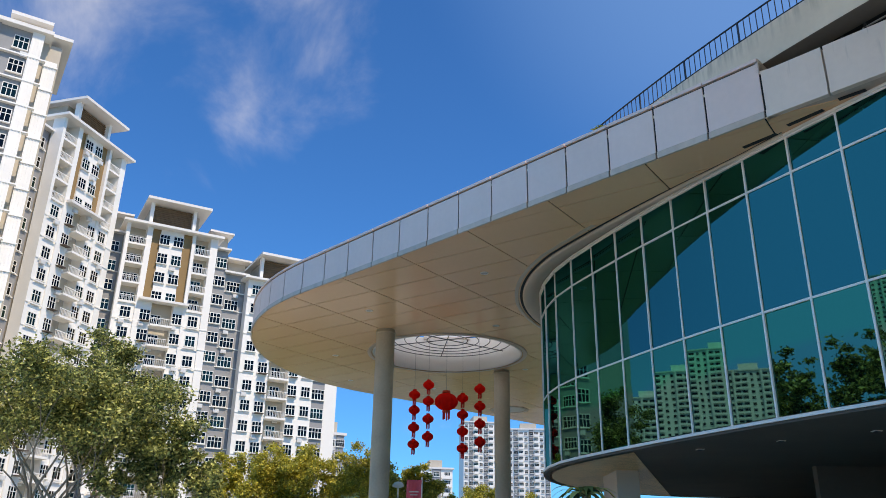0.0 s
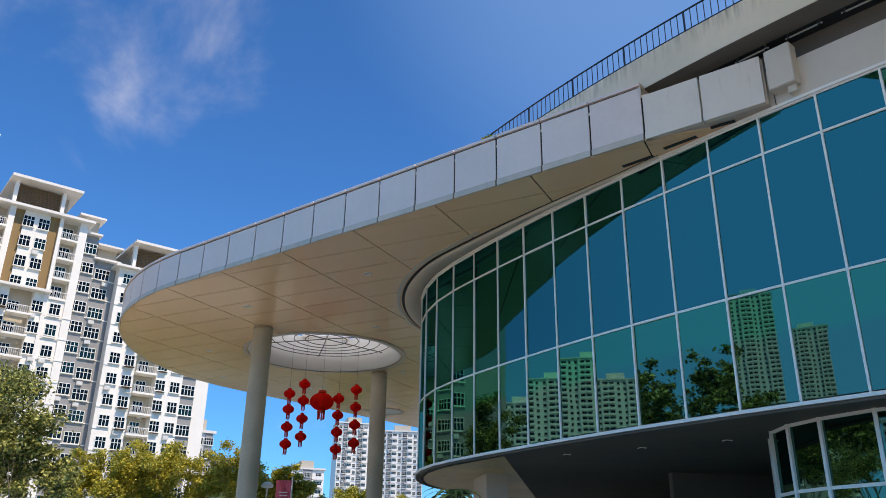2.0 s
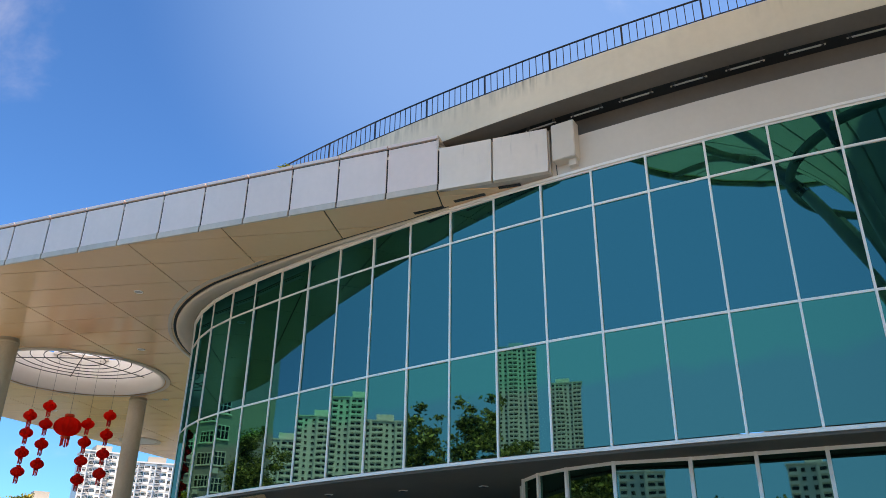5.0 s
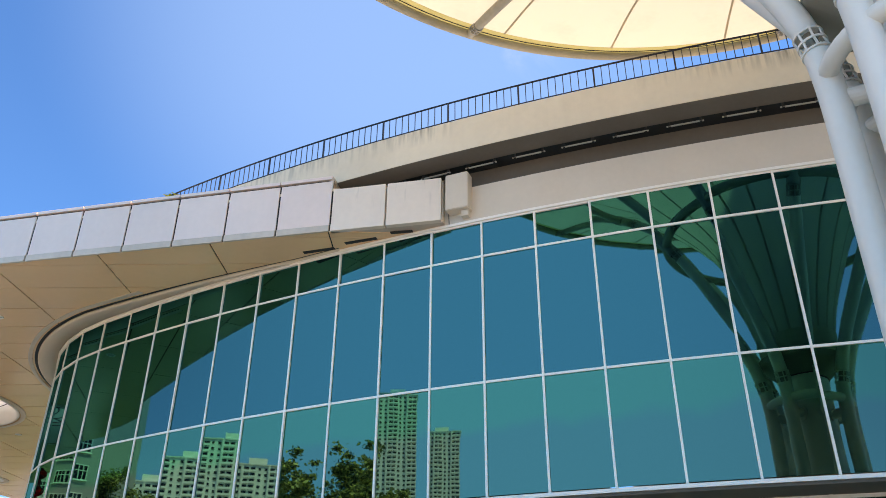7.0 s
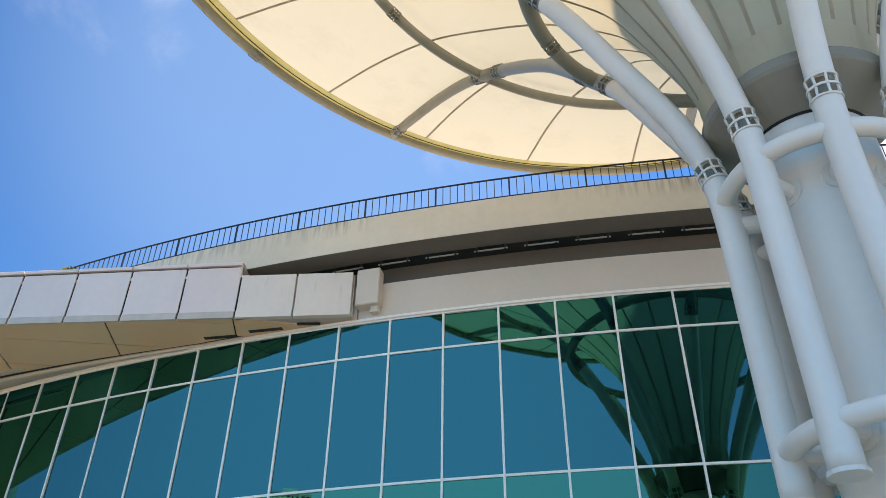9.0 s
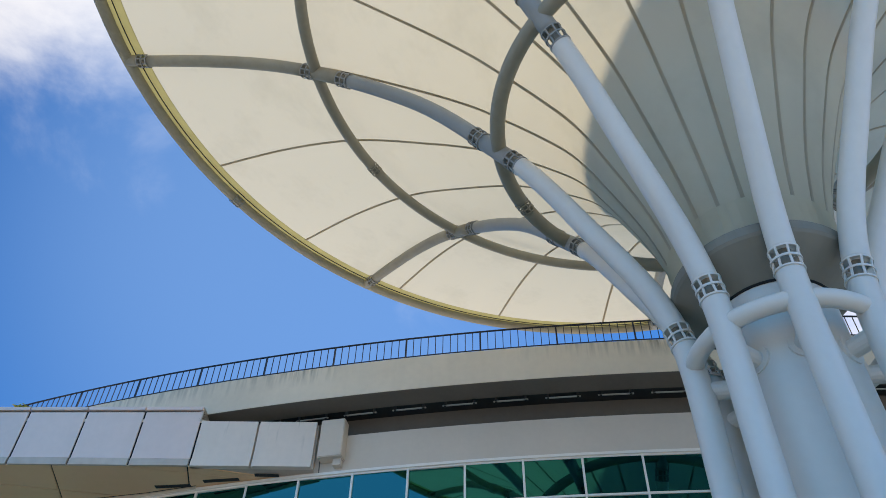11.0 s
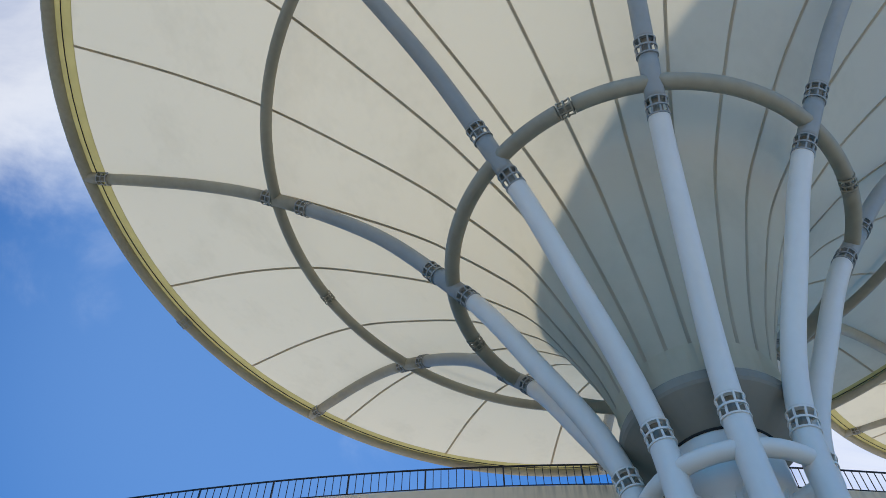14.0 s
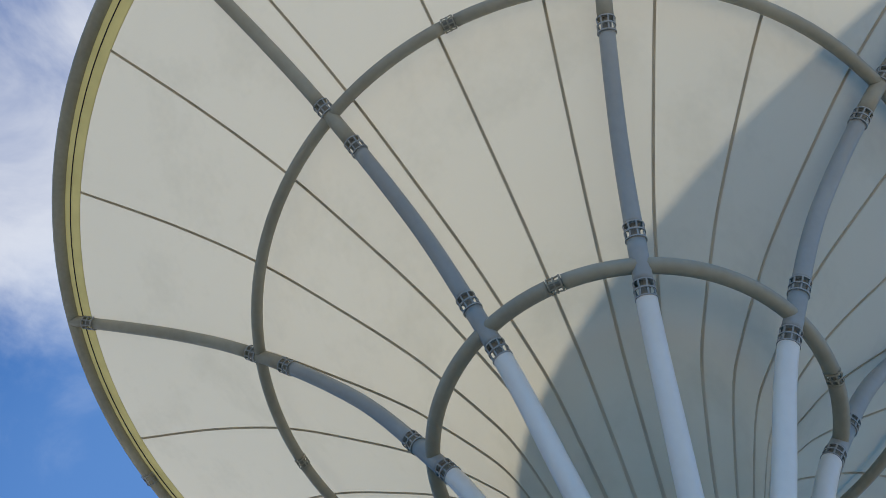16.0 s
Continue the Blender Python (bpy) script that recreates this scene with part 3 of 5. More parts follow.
n_fascia = int(CAN_LEN / FB)
for k in range(-2, n_fascia):
    s0, s1 = k * FB + 0.027, (k + 1) * FB - 0.027
    low = k < 0
    bm = bmesh.new()
    if low:
        # the two lower panels beyond the corner, which run up to the glazed wall
        d = can_dir
        for o0, o1, z0, z1 in ((0.0, -0.12, 0.20, 1.33), (0.035, -0.12, 0.0, 0.195)):
            rows = []
            for s in (s0, s1):
                p, n2 = CAN_S + d * s, Vector((-0.722, -0.692))
                rows.append([bm.verts.new((p.x + n2.x * o, p.y + n2.y * o, Z_SOF + z)) for o, z in ((o0, z0), (o0, z1), (o1, z1), (o1, z0))])
            for i in range(4):
                bm.faces.new((rows[0][i], rows[0][(i + 1) % 4], rows[1][(i + 1) % 4], rows[1][i]))
            bm.faces.new(rows[0])
            bm.faces.new(rows[1][::-1])
    else:
        fascia_strip(bm, s0, s1, [(0.0, 0.21), (0.0, -0.15), (-0.03, -0.15), (-0.03, 0.21)])
    part("fascia_panel", bm, M_FASCIA_LOW if low else M_FASCIA, canopy)
    if not low:
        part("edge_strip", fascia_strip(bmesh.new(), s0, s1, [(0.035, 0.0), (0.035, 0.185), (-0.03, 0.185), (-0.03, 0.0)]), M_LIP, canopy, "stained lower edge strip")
        part("coping", fascia_strip(bmesh.new(), s0 - 0.004, s1 + 0.004, [(0.05, -0.105), (0.05, -0.02), (0.03, -0.0005), (-0.3, -0.0005), (-0.3, -0.105)]), M_FASCIA, canopy)
part("backing", fascia_strip(bmesh.new(), 0.0, CAN_LEN - 0.5, [(-0.032, 0.03), (-0.032, -0.108), (-0.25, -0.108), (-0.25, 0.03)], 120), M_JOINT, canopy)
# end face at the stepped corner
nrm = Vector((-0.722, -0.692))
bm = bmesh.new()
ribbon(bm, [(CAN_S, -can_dir), (CAN_S - nrm * 2.2, -can_dir)], [(0.0, Z_SOF + 1.34), (0.0, Z_SOF + 1.76), (-0.08, Z_SOF + 1.76), (-0.08, Z_SOF + 1.34)])
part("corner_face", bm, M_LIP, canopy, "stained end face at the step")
bm = bmesh.new()
ribbon(bm, [(CAN_S - can_dir * 0.02, nrm), (CAN_S - can_dir * 3.1, nrm)], [(-0.13, Z_SOF + 0.03), (-0.13, Z_SOF + 1.31), (-2.2, Z_SOF + 1.31), (-2.2, Z_SOF + 0.03)])
part("corner_core", bm, M_LIP, canopy)

# canopy roof
out = [edge_at(CAN_LEN * k / 60) for k in range(61)]
SKY_C, SKY_R = Vector((0.3, 41.5)), 3.9
from mathutils.geometry import delaunay_2d_cdt
outline = [Vector((p.x - n2.x * 0.02, p.y - n2.y * 0.02)) for p, n2 in out] + [Vector((40, 62)), Vector((30, 22)), Vector((10.6, 15.4))]


def inside(p, poly):
    c = False
    for a, b in zip(poly, poly[1:] + poly[:1]):
        if (a.y > p.y) != (b.y > p.y) and p.x < (b.x - a.x) * (p.y - a.y) / (b.y - a.y) + a.x:
            c = not c
    return c


def sheet_with_hole(z, hole, grid):
    """Triangles of the canopy outline without the skylight, cut along the panel joints, by panel."""
    pts, edges = list(outline), [(i, (i + 1) % len(outline)) for i in range(len(outline))]
    b = len(pts)
    pts += [SKY_C + Vector((math.cos(2 * math.pi * k / 48), math.sin(2 * math.pi * k / 48))) * hole for k in range(48)]
    edges += [(b + k, b + (k + 1) % 48) for k in range(48)]
    U, V = Vector((0.588, 0.809)), Vector((-0.809, 0.588))
    if grid:
        for k in range(-8, 45):
            u = 21.9 + (k - 12) * 1.55
            c = len(pts)
            pts += [U * u + V * -40, U * u + V * 60]
            edges.append((c, c + 1))
        for k in range(-14, 14):
            v = 13.8 + k * 3.4
            c = len(pts)
            pts += [V * v + U * -10, V * v + U * 90]
            edges.append((c, c + 1))
    co, _, faces, *_ = delaunay_2d_cdt(pts, edges, [], 0, 1e-5)
    cells = {}
    for fc in faces:
        c = sum((co[i] for i in fc), Vector((0, 0))) / len(fc)
        if not inside(c, outline) or (c - SKY_C).length < hole * 0.999:
            continue
        key = (math.floor((c.dot(U) - 21.9) / 1.55), math.floor((c.dot(V) - 13.8) / 3.4)) if grid else (0, 0)
        cells.setdefault(key, []).append([co[i] for i in fc])
    return cells


def raise_cell(tris, z0, z1, gap):
    bm = bmesh.new()
    mid = sum((p for t in tris for p in t), Vector((0, 0))) / sum(len(t) for t in tris)
    for t in tris:
        bm.faces.new([bm.verts.new((*p, z0)) for p in t][::-1])
    bmesh.ops.remove_doubles(bm, verts=bm.verts, dist=1e-4)
    for v in bm.verts:
        d = Vector((v.co.x, v.co.y)) - mid
        for ax in (Vector((0.588, 0.809)), Vector((-0.809, 0.588))):
            c = d.dot(ax)
            if abs(c) > 0.25:
                d -= ax * math.copysign(gap, c)
        v.co.x, v.co.y = mid.x + d.x, mid.y + d.y
    r = bmesh.ops.extrude_face_region(bm, geom=bm.faces[:])
    for g in r["geom"]:
        if isinstance(g, bmesh.types.BMVert):
            g.co.z = z1
    bmesh.ops.recalc_face_normals(bm, faces=bm.faces)
    return bm


for key, tris in sheet_with_hole(0, SKY_R, True).items():
    c = sum((p for t in tris for p in t), Vector((0, 0))) / sum(len(t) for t in tris)
    if c.x > 16 or c.y > 66:
        continue
    part("soffit_panel", raise_cell(tris, Z_SOF, Z_SOF + 0.03, 0.020), M_SOFFIT, canopy)
for key, tris in sheet_with_hole(0, SKY_R + 0.02, False).items():
    part("soffit_backing", raise_cell(tris, Z_SOF + 0.035, Z_SOF + 0.07, 0.0), M_JOINT, canopy)
    part("canopy_roof", raise_cell(tris, Z_SOF + 1.30, Z_SOF + 1.38, 0.0), M_CONCRETE, canopy)

# cove ring round the glazed end
bm = bmesh.new()
lip = []
for k in range(8 * 4, 29 * 4):
    i = k / 4
    w = 0.12 + 0.62 * min(max((i - 9.0) / 6.0, 0), 1)
    lip.append((wall_at(i)[0], wall_at(i)[1], w))
rows = []
for p, n2, w in lip:
    rows.append([bm.verts.new((p.x + n2.x * o, p.y + n2.y * o, z)) for o, z in ((0.0, Z_HEAD + 0.10), (w - 0.06, Z_SOF - 0.10), (w, Z_SOF - 0.06), (w, Z_SOF + 0.01), (0.0, Z_SOF + 0.01))])
for a, b in zip(rows, rows[1:]):
    for j in range(5):
        bm.faces.new((a[j], a[(j + 1) % 5], b[(j + 1) % 5], b[j]))
cove = tagged(new("trim_cove", mesh("trim_cove", bm, M_COVE, True)), "smooth cream cove ring between glass and canopy soffit", "trim", kind="structure")
bm = bmesh.new()
rows = []
for p, n2, w in lip:
    g = 0.02 + 0.09 * min(max((w - 0.2) / 0.5, 0), 1)
    rows.append([bm.verts.new((p.x + n2.x * o, p.y + n2.y * o, z)) for o, z in ((w + 0.01, Z_SOF - 0.012), (w + 0.01 + g, Z_SOF - 0.012), (w + 0.01 + g, Z_SOF - 0.004), (w + 0.01, Z_SOF - 0.004))])
for a, b in zip(rows, rows[1:]):
    for j in range(4):
        bm.faces.new((a[j], a[(j + 1) % 4], b[(j + 1) % 4], b[j]))
tagged(new("trim_groove", mesh("trim_groove", bm, M_DARK)), "dark shadow groove following the cove ring", "trim", kind="structure")
bm = bmesh.new()
rows = []
for p, n2, w in lip:
    o0 = w + 0.20
    rows.append([bm.verts.new((p.x + n2.x * o, p.y + n2.y * o, z)) for o, z in ((o0, Z_SOF - 0.03), (o0 + 0.14, Z_SOF - 0.03), (o0 + 0.14, Z_SOF + 0.005), (o0, Z_SOF + 0.005))])
for a, b in zip(rows[20:], rows[21:]):
    for j in range(4):
        bm.faces.new((a[j], a[(j + 1) % 4], b[(j + 1) % 4], b[j]))
tagged(new("trim_cove_edge", mesh("trim_cove_edge", bm, M_COVE)), "thin cream bead outside the groove", "trim", kind="structure")

# slots in the soffit by the stepped corner
for a, b in (((7.95, 18.55), (8.54, 17.80)), ((8.65, 17.38), (9.21, 16.62)), ((9.36, 16.15), (9.80, 15.72))):
    a, b = Vector(a), Vector(b)
    d = (b - a).normalized()
    v = tagged(new("air_slot", mesh("air_slot", boxes((0, (b - a).length, -0.065, 0.065, -0.012, 0.0)), M_DARK)), "narrow black air slot set in the canopy soffit", "vent", "air slots")
    v.matrix_world = pose(a.x, a.y, Z_SOF - 0.002, 0, 0, math.degrees(math.atan2(d.y, d.x)))
# recessed downlights
dl = None
for x, y in ((-3.26, 33.83), (1.59, 28.68), (2.53, 35.88), (-5.77, 42.19), (-5.59, 48.47), (4.82, 44.73), (-0.5, 50.5)):
    lamp = thing("downlight", "small round recessed downlight in the canopy soffit", "lamp", "canopy downlights", at=(x, y, Z_SOF))
    if dl is None:
        dl = mesh("trim_ring", lathe(bmesh.new(), [(0.13, -0.02), (0.16, -0.02), (0.17, 0.0), (0.12, 0.0), (0.13, -0.02)], 20), M_ALU), mesh("lens", lathe(bmesh.new(), [(0.0, -0.004), (0.13, -0.006), (0.13, 0.0)], 20), M_TUBE)
    part("trim_ring", dl[0], None, lamp)
    part("lens", dl[1], None, lamp)

# skylight drum, wire rings and glass
skylight = thing("skylight", "round white skylight drum with thin wire rings in the canopy", "skylight", kind="structure", at=(SKY_C.x, SKY_C.y, Z_SOF))
part("drum", lathe(bmesh.new(), [(SKY_R + 0.10, -0.03), (SKY_R - 0.02, -0.03), (SKY_R - 0.02, 1.9), (SKY_R + 0.10, 1.9), (SKY_R + 0.10, -0.03)], 64), M_WHITE, skylight, "white painted drum", True)
bm = lathe(bmesh.new(), [(SKY_R + 0.16, -0.05), (SKY_R + 0.36, -0.05), (SKY_R + 0.36, 0.0)], 64)
part("outer_ring", bm, M_COVE, skylight)
for r in (3.5, 2.9, 2.3, 1.7, 1.1):
    part("wire_ring", tube(bmesh.new(), [(r * math.cos(2 * math.pi * k / 48), r * math.sin(2 * math.pi * k / 48), 0.75) for k in range(48)], 0.022, 6, closed=True), M_WIRE, skylight)
for a in (35, 95, 155):
    c, s = math.cos(radians(a)), math.sin(radians(a))
    part("bar", tube(bmesh.new(), [(-3.87 * c, -3.87 * s, 0.8), (3.87 * c, 3.87 * s, 0.8)], 0.025, 6), M_WIRE, skylight)
for k in range(7):
    part("roof_bar", boxes((-math.sqrt(3.85 ** 2 - (k * 1.2 - 3.6) ** 2), math.sqrt(3.85 ** 2 - (k * 1.2 - 3.6) ** 2), -3.6 + k * 1.2 - 0.05, -3.6 + k * 1.2 + 0.05, 1.8, 1.95)), M_ALU, skylight)
bm = bmesh.new()
bmesh.ops.create_circle(bm, cap_ends=True, segments=48, radius=3.9)
for v in bm.verts:
    v.co.z = 1.97
part("roof_pane", bm, M_FROST, skylight, "frosted white roof pane")

# second, smaller opening seen beyond the first
sk2 = thing("skylight", "small shallow round light well in the canopy soffit", "skylight", kind="structure", at=(5.0, 57.5, Z_SOF - 0.01))
part("ring", lathe(bmesh.new(), [(1.1, -0.02), (1.35, -0.02), (1.35, 0.0)], 40), M_COVE, sk2)
bm = bmesh.new()
bmesh.ops.create_circle(bm, cap_ends=True, segments=40, radius=1.1)
part("disc", bm, M_WHITE, sk2)

# columns
col_me = None
for x, y in ((-2.71, 37.0), (3.50, 45.2)):
    col = thing("column", "round grey-brown rendered column under the canopy", "column", "canopy columns", at=(x, y, 0))
    if col_me is None:
        col_me = (mesh("shaft", lathe(bmesh.new(), [(0.45, 0), (0.45, Z_SOF - 0.22)], 40), M_COLUMN, True), mesh("neck_ring", lathe(bmesh.new(), [(0.45, Z_SOF - 0.22), (0.475, Z_SOF - 0.21), (0.475, Z_SOF - 0.12), (0.44, Z_SOF - 0.11), (0.44, Z_SOF)], 40), M_COLUMN, True),
                  mesh("base_ring", lathe(bmesh.new(), [(0.45, 0.25), (0.5, 0.24), (0.5, 0.0)], 40), M_CONCRETE, True))
    for nm, me in zip(("shaft", "neck_ring", "base_ring"), col_me):
        part(nm, me, None, col)

# box at the end of the canopy, against the wall
p, n2 = wall_at(5.4)
endbox = thing("duct_box", "white boxed-in duct end on the wall beside the canopy", "duct")
place(endbox, p, n2, Z_SOF)
bm = boxes((-0.33, 0.31, 0.0, 0.34, 0.26, 1.36))
bmesh.ops.bevel(bm, geom=bm.edges[:], offset=0.02, segments=2, affect="EDGES")
part("casing", bm, M_WALL, endbox)
part("bracket", boxes((0.06, 0.26, 0.02, 0.2, 0.08, 0.258)), M_WALL, endbox)
part("cable", tube(bmesh.new(), [(-0.31, 0.04, 0.9), (-0.36, 0.03, 0.4), (-0.34, 0.03, -0.02)], 0.012, 5), M_WIRE, endbox)

# ---- ground-floor glazing under the hall ----
LOWER = [(12.6, 20.2), (11.75, 19.3), (11.15, 18.2), (10.97, 17.2), (11.12, 16.2), (11.57, 14.98)]
for k in range(0, 16):
    p, n2 = wall_at(4.05 - k, -1.25)
    LOWER.append((p.x, p.y))
lowwall = thing("wall_ground_floor", "recessed ground-floor wall of green mirror glass in white frames", "glass wall", kind="structure")
for a, b in zip(LOWER, LOWER[1:]):
    a, b = Vector(a), Vector(b)
    d = (b - a).normalized()
    m = Matrix(((d.x, -d.y, 0, a.x), (d.y, d.x, 0, a.y), (0, 0, 1, 0), (0, 0, 0, 1)))
    w = (b - a).length
    zt = Z_UNDER + 0.03
    zm = E0 + 1.72
    for z0, z1 in ((zm + 0.04, zt - 0.05), (0.15, zm - 0.04)):
        q = part("pane", boxes((0.04, w - 0.04, -0.012, 0.012, z0, z1)), M_GLASS_LOW, lowwall)
        q.matrix_basis = m
    part("mullion", boxes((-0.04, 0.04, -0.08, 0.06, 0.0, zt)), M_ALU, lowwall).matrix_basis = m
    for z in (zm, zt - 0.03):
        part("transom", boxes((0.04, w - 0.04, -0.05, 0.05, z - 0.045, z + 0.03)), M_ALU, lowwall).matrix_basis = m
bm = boxes((6.3, 7.1, 29.1, 31.5, 0, Z_UNDER + 0.03))
tagged(new("wall_piers", mesh("wall_piers", bm, M_WALL)), "plain rendered piers beneath the raised hall", "wall", kind="structure")
# the dark colour holds the shade beneath the hall
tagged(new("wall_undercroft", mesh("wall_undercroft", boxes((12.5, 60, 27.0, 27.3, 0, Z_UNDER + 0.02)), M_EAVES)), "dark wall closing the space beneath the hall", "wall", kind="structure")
for k in range(3):
    c = thing("downlight", "small square downlight under the raised hall", "lamp", "underside downlights", at=(7.6 + 1.6 * k, 23.6 - 1.9 * k, Z_UNDER + 0.03))
    part("frame", boxes((-0.1, 0.1, -0.1, 0.1, -0.02, 0.0)), M_ALU, c)
    part("lens", boxes((-0.07, 0.07, -0.07, 0.07, -0.028, -0.02)), M_DARK, c)

# ---- great funnel-shaped membrane umbrella ----
UD = 9.85
UC = Vector((UD * math.sin(radians(73.83)), UD * math.cos(radians(73.83))))
U_TH = -32.80
RIB = [(0.131, 0.28), (0.130, 0.52), (0.131, 0.69), (0.143, 0.785), (0.176, 0.885), (0.244, 1.025), (0.322, 1.18), (0.392, 1.286), (0.57, 1.513), (0.840, 1.729), (1.085, 1.860), (1.438, 1.984)]
SKIN = [(0.118, 0.86), (0.148, 0.99), (0.20, 1.13), (0.25, 1.24), (0.31, 1.32), (0.386, 1.405), (0.46, 1.48), (0.60, 1.592), (0.845, 1.764), (1.10, 1.882), (1.374, 1.965)]


def smooth_line(ctrl, per=8):
    pts = []
    for i in range(len(ctrl) - 1):
        p0, p1, p2, p3 = (Vector(ctrl[min(max(i + j, 0), len(ctrl) - 1)]) for j in (-1, 0, 1, 2))
        for k in range(per):
            t = k / per
            pts.append(0.5 * (2 * p1 + (p2 - p0) * t + (2 * p0 - 5 * p1 + 4 * p2 - p3) * t * t + (3 * p1 - p0 - 3 * p2 + p3) * t ** 3))
    pts.append(Vector(ctrl[-1]))
    return pts


def cut_line(pts, s0, s1):
    """The stretch of a polyline between two lengths along it."""
    out, s = [], 0.0
    for a, b in zip(pts, pts[1:]):
        l = (b - a).length
        if s + l > s0 and s < s1:
            t0, t1 = max((s0 - s) / l, 0), min((s1 - s) / l, 1)
            if not out:
                out.append(a.lerp(b, t0))
            out.append(a.lerp(b, t1))
        s += l
    return out


def length_at(pts, test):
    s = 0.0
    for a, b in zip(pts, pts[1:]):
        if test(b):
            return s
        s += (b - a).length
    return s


def coupling_mesh(r, n=8, half=0.17):
    """Bolted pipe joint: one sleeve with raised flanges and two rows of open cells."""
    bm = bmesh.new()
    web, cell = 0.15, 2 * math.pi / n
    angles = [k * cell + o for k in range(n) for o in (0.0, web, web + (cell - web) / 2)]
    levels = ((-half, 1.07), (-half + 0.027, 1.07), (-0.016, 1.0), (-0.016, 1.07), (0.016, 1.07), (0.016, 1.0), (half - 0.027, 1.07), (half, 1.07))
    grid = [[bm.verts.new((r * q * math.cos(a), r * q * math.sin(a), z)) for a in angles] for z, q in levels]
    m = len(angles)
    for j in range(len(levels) - 1):
        for i in range(m):
            if j in (1, 5) and i % 3:
                continue
            bm.faces.new((grid[j][i], grid[j][(i + 1) % m], grid[j + 1][(i + 1) % m], grid[j + 1][i]))
    bmesh.ops.recalc_face_normals(bm, faces=bm.faces)
    bmesh.ops.solidify(bm, geom=bm.faces[:], thickness=0.022)
    return bm


def ring_pts(r, h, n=96, a0=0.0, a1=360.0):
    return [Vector((r * UD * math.sin(radians(a0 + (a1 - a0) * k / n)), r * UD * math.cos(radians(a0 + (a1 - a0) * k / n)), h * UD)) for k in range(n + 1)]


def umbrella(at, z0, label, group):
    u = thing("membrane_umbrella", label, "canopy", group, at=(at.x, at.y, z0))
    # stem
    part("column", lathe(bmesh.new(), [(0.84, -z0), (0.84, 0.30 * UD), (0.852, 0.30 * UD + 0.01), (0.852, 0.30 * UD + 0.05), (0.84, 0.30 * UD + 0.06), (0.84, 0.782 * UD)], 48), M_PIPE, u, "wide white steel stem", True)
    part("collar", lathe(bmesh.new(), [(0.83, 0.778 * UD), (1.33, 0.824 * UD), (1.36, 0.829 * UD), (1.36, 0.845 * UD), (1.22, 0.848 * UD)], 56), M_COLLAR, u, "grey conical collar", False)
    part("neck_joint", tube(bmesh.new(), ring_pts(0.85 / UD, 0.7795, 48)[:-1], 0.022, 6, closed=True), M_JOINT, u, "dark weathered joint")
    part("neck_sleeve", lathe(bmesh.new(), [(1.24, 0.845 * UD), (1.30, 0.91 * UD)], 56), M_MEMBRANE, u)
    # skin
    prof = smooth_line(SKIN, 6)
    part("membrane", lathe(bmesh.new(), [(p.x * UD, p.y * UD) for p in prof], 144), M_MEMBRANE, u, "cream translucent fabric skin", True)
    seam_me = None
    for k in range(22):
        if seam_me is None:
            bm = bmesh.new()
            rows = [[bm.verts.new((p.x * UD, o, p.y * UD - dz)) for o, dz in ((-0.03, 0.012), (0.03, 0.012), (0.03, -0.01), (-0.03, -0.01))] for p in prof]
            for a, b in zip(rows, rows[1:]):
                for j in range(4):
                    bm.faces.new((a[j], a[(j + 1) % 4], b[(j + 1) % 4], b[j]))
            seam_me = mesh("seam", bm, M_SEAM)
        ang = U_TH + 0.2 - 360 * k / 22
        part("seam", seam_me, None, u).matrix_basis = pose(0, 0, 0, 0, 0, 90 - ang)
    # edge
    part("edge_band", lathe(bmesh.new(), [(1.372 * UD, 1.964 * UD), (1.43 * UD, 1.990 * UD)], 144), M_VALANCE, u, "yellowed edge band", True)
    part("lacing", tube(bmesh.new(), [p for p in ring_pts(1.402, 1.974, 144)][:-1], 0.016, 5, closed=True), M_JOINT, u)
    part("rim", tube(bmesh.new(), ring_pts(1.438, 1.986, 144)[:-1], 0.17, 10, closed=True), M_RIM, u, "weathered grey-green rim pipe", True)
    core_r = mesh("core", lathe(bmesh.new(), [(0.10, -0.19), (0.10, 0.19)], 14), M_COLLAR)
    core_t = mesh("core", lathe(bmesh.new(), [(0.085, -0.15), (0.085, 0.15)], 12), M_COLLAR)
    rib_c = mesh("coupling", coupling_mesh(0.185), M_PIPE_SHADED)
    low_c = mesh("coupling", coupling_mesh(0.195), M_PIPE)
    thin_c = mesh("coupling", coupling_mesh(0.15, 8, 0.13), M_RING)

    def couple(me, p, d):
        c = part("coupling", me, None, u)
        part("core", core_t if me is thin_c else core_r, None, c)
        c.matrix_basis = Matrix.Translation(p) @ Vector(d).to_track_quat("Z", "Y").to_matrix().to_4x4()

    # ribs, cut at their bolted joints
    line = smooth_line(RIB, 8)
    pts3 = [Vector((p.x * UD, 0, p.y * UD)) for p in line]
    total = sum((b - a).length for a, b in zip(pts3, pts3[1:]))
    s1 = length_at(pts3, lambda p: p.x >= 0.392 * UD)
    s2 = length_at(pts3, lambda p: p.x >= 0.840 * UD)
    sj = length_at(pts3, lambda p: p.z >= 0.770 * UD)
    joints = [sj, s1 - 0.50, s1 + 0.68, s2 - 0.58, s2 + 0.62, total - 0.60]
    cuts = [0.0] + [v for j in joints for v in (j - 0.165, j + 0.165)] + [total]
    # segments step from white to the greys that hold the painted shade
    seg_me = [mesh("rib_pipe", tube(bmesh.new(), cut_line(pts3, a, b), (0.19, 0.185, 0.175, 0.168, 0.168, 0.16, 0.16)[n], 16), (M_PIPE, M_PIPE, M_PIPE_SHADED, M_PIPE_SHADED, M_RING, M_RING, M_RING)[n], True) for n, (a, b) in enumerate(zip(cuts[0::2], cuts[1::2]))]
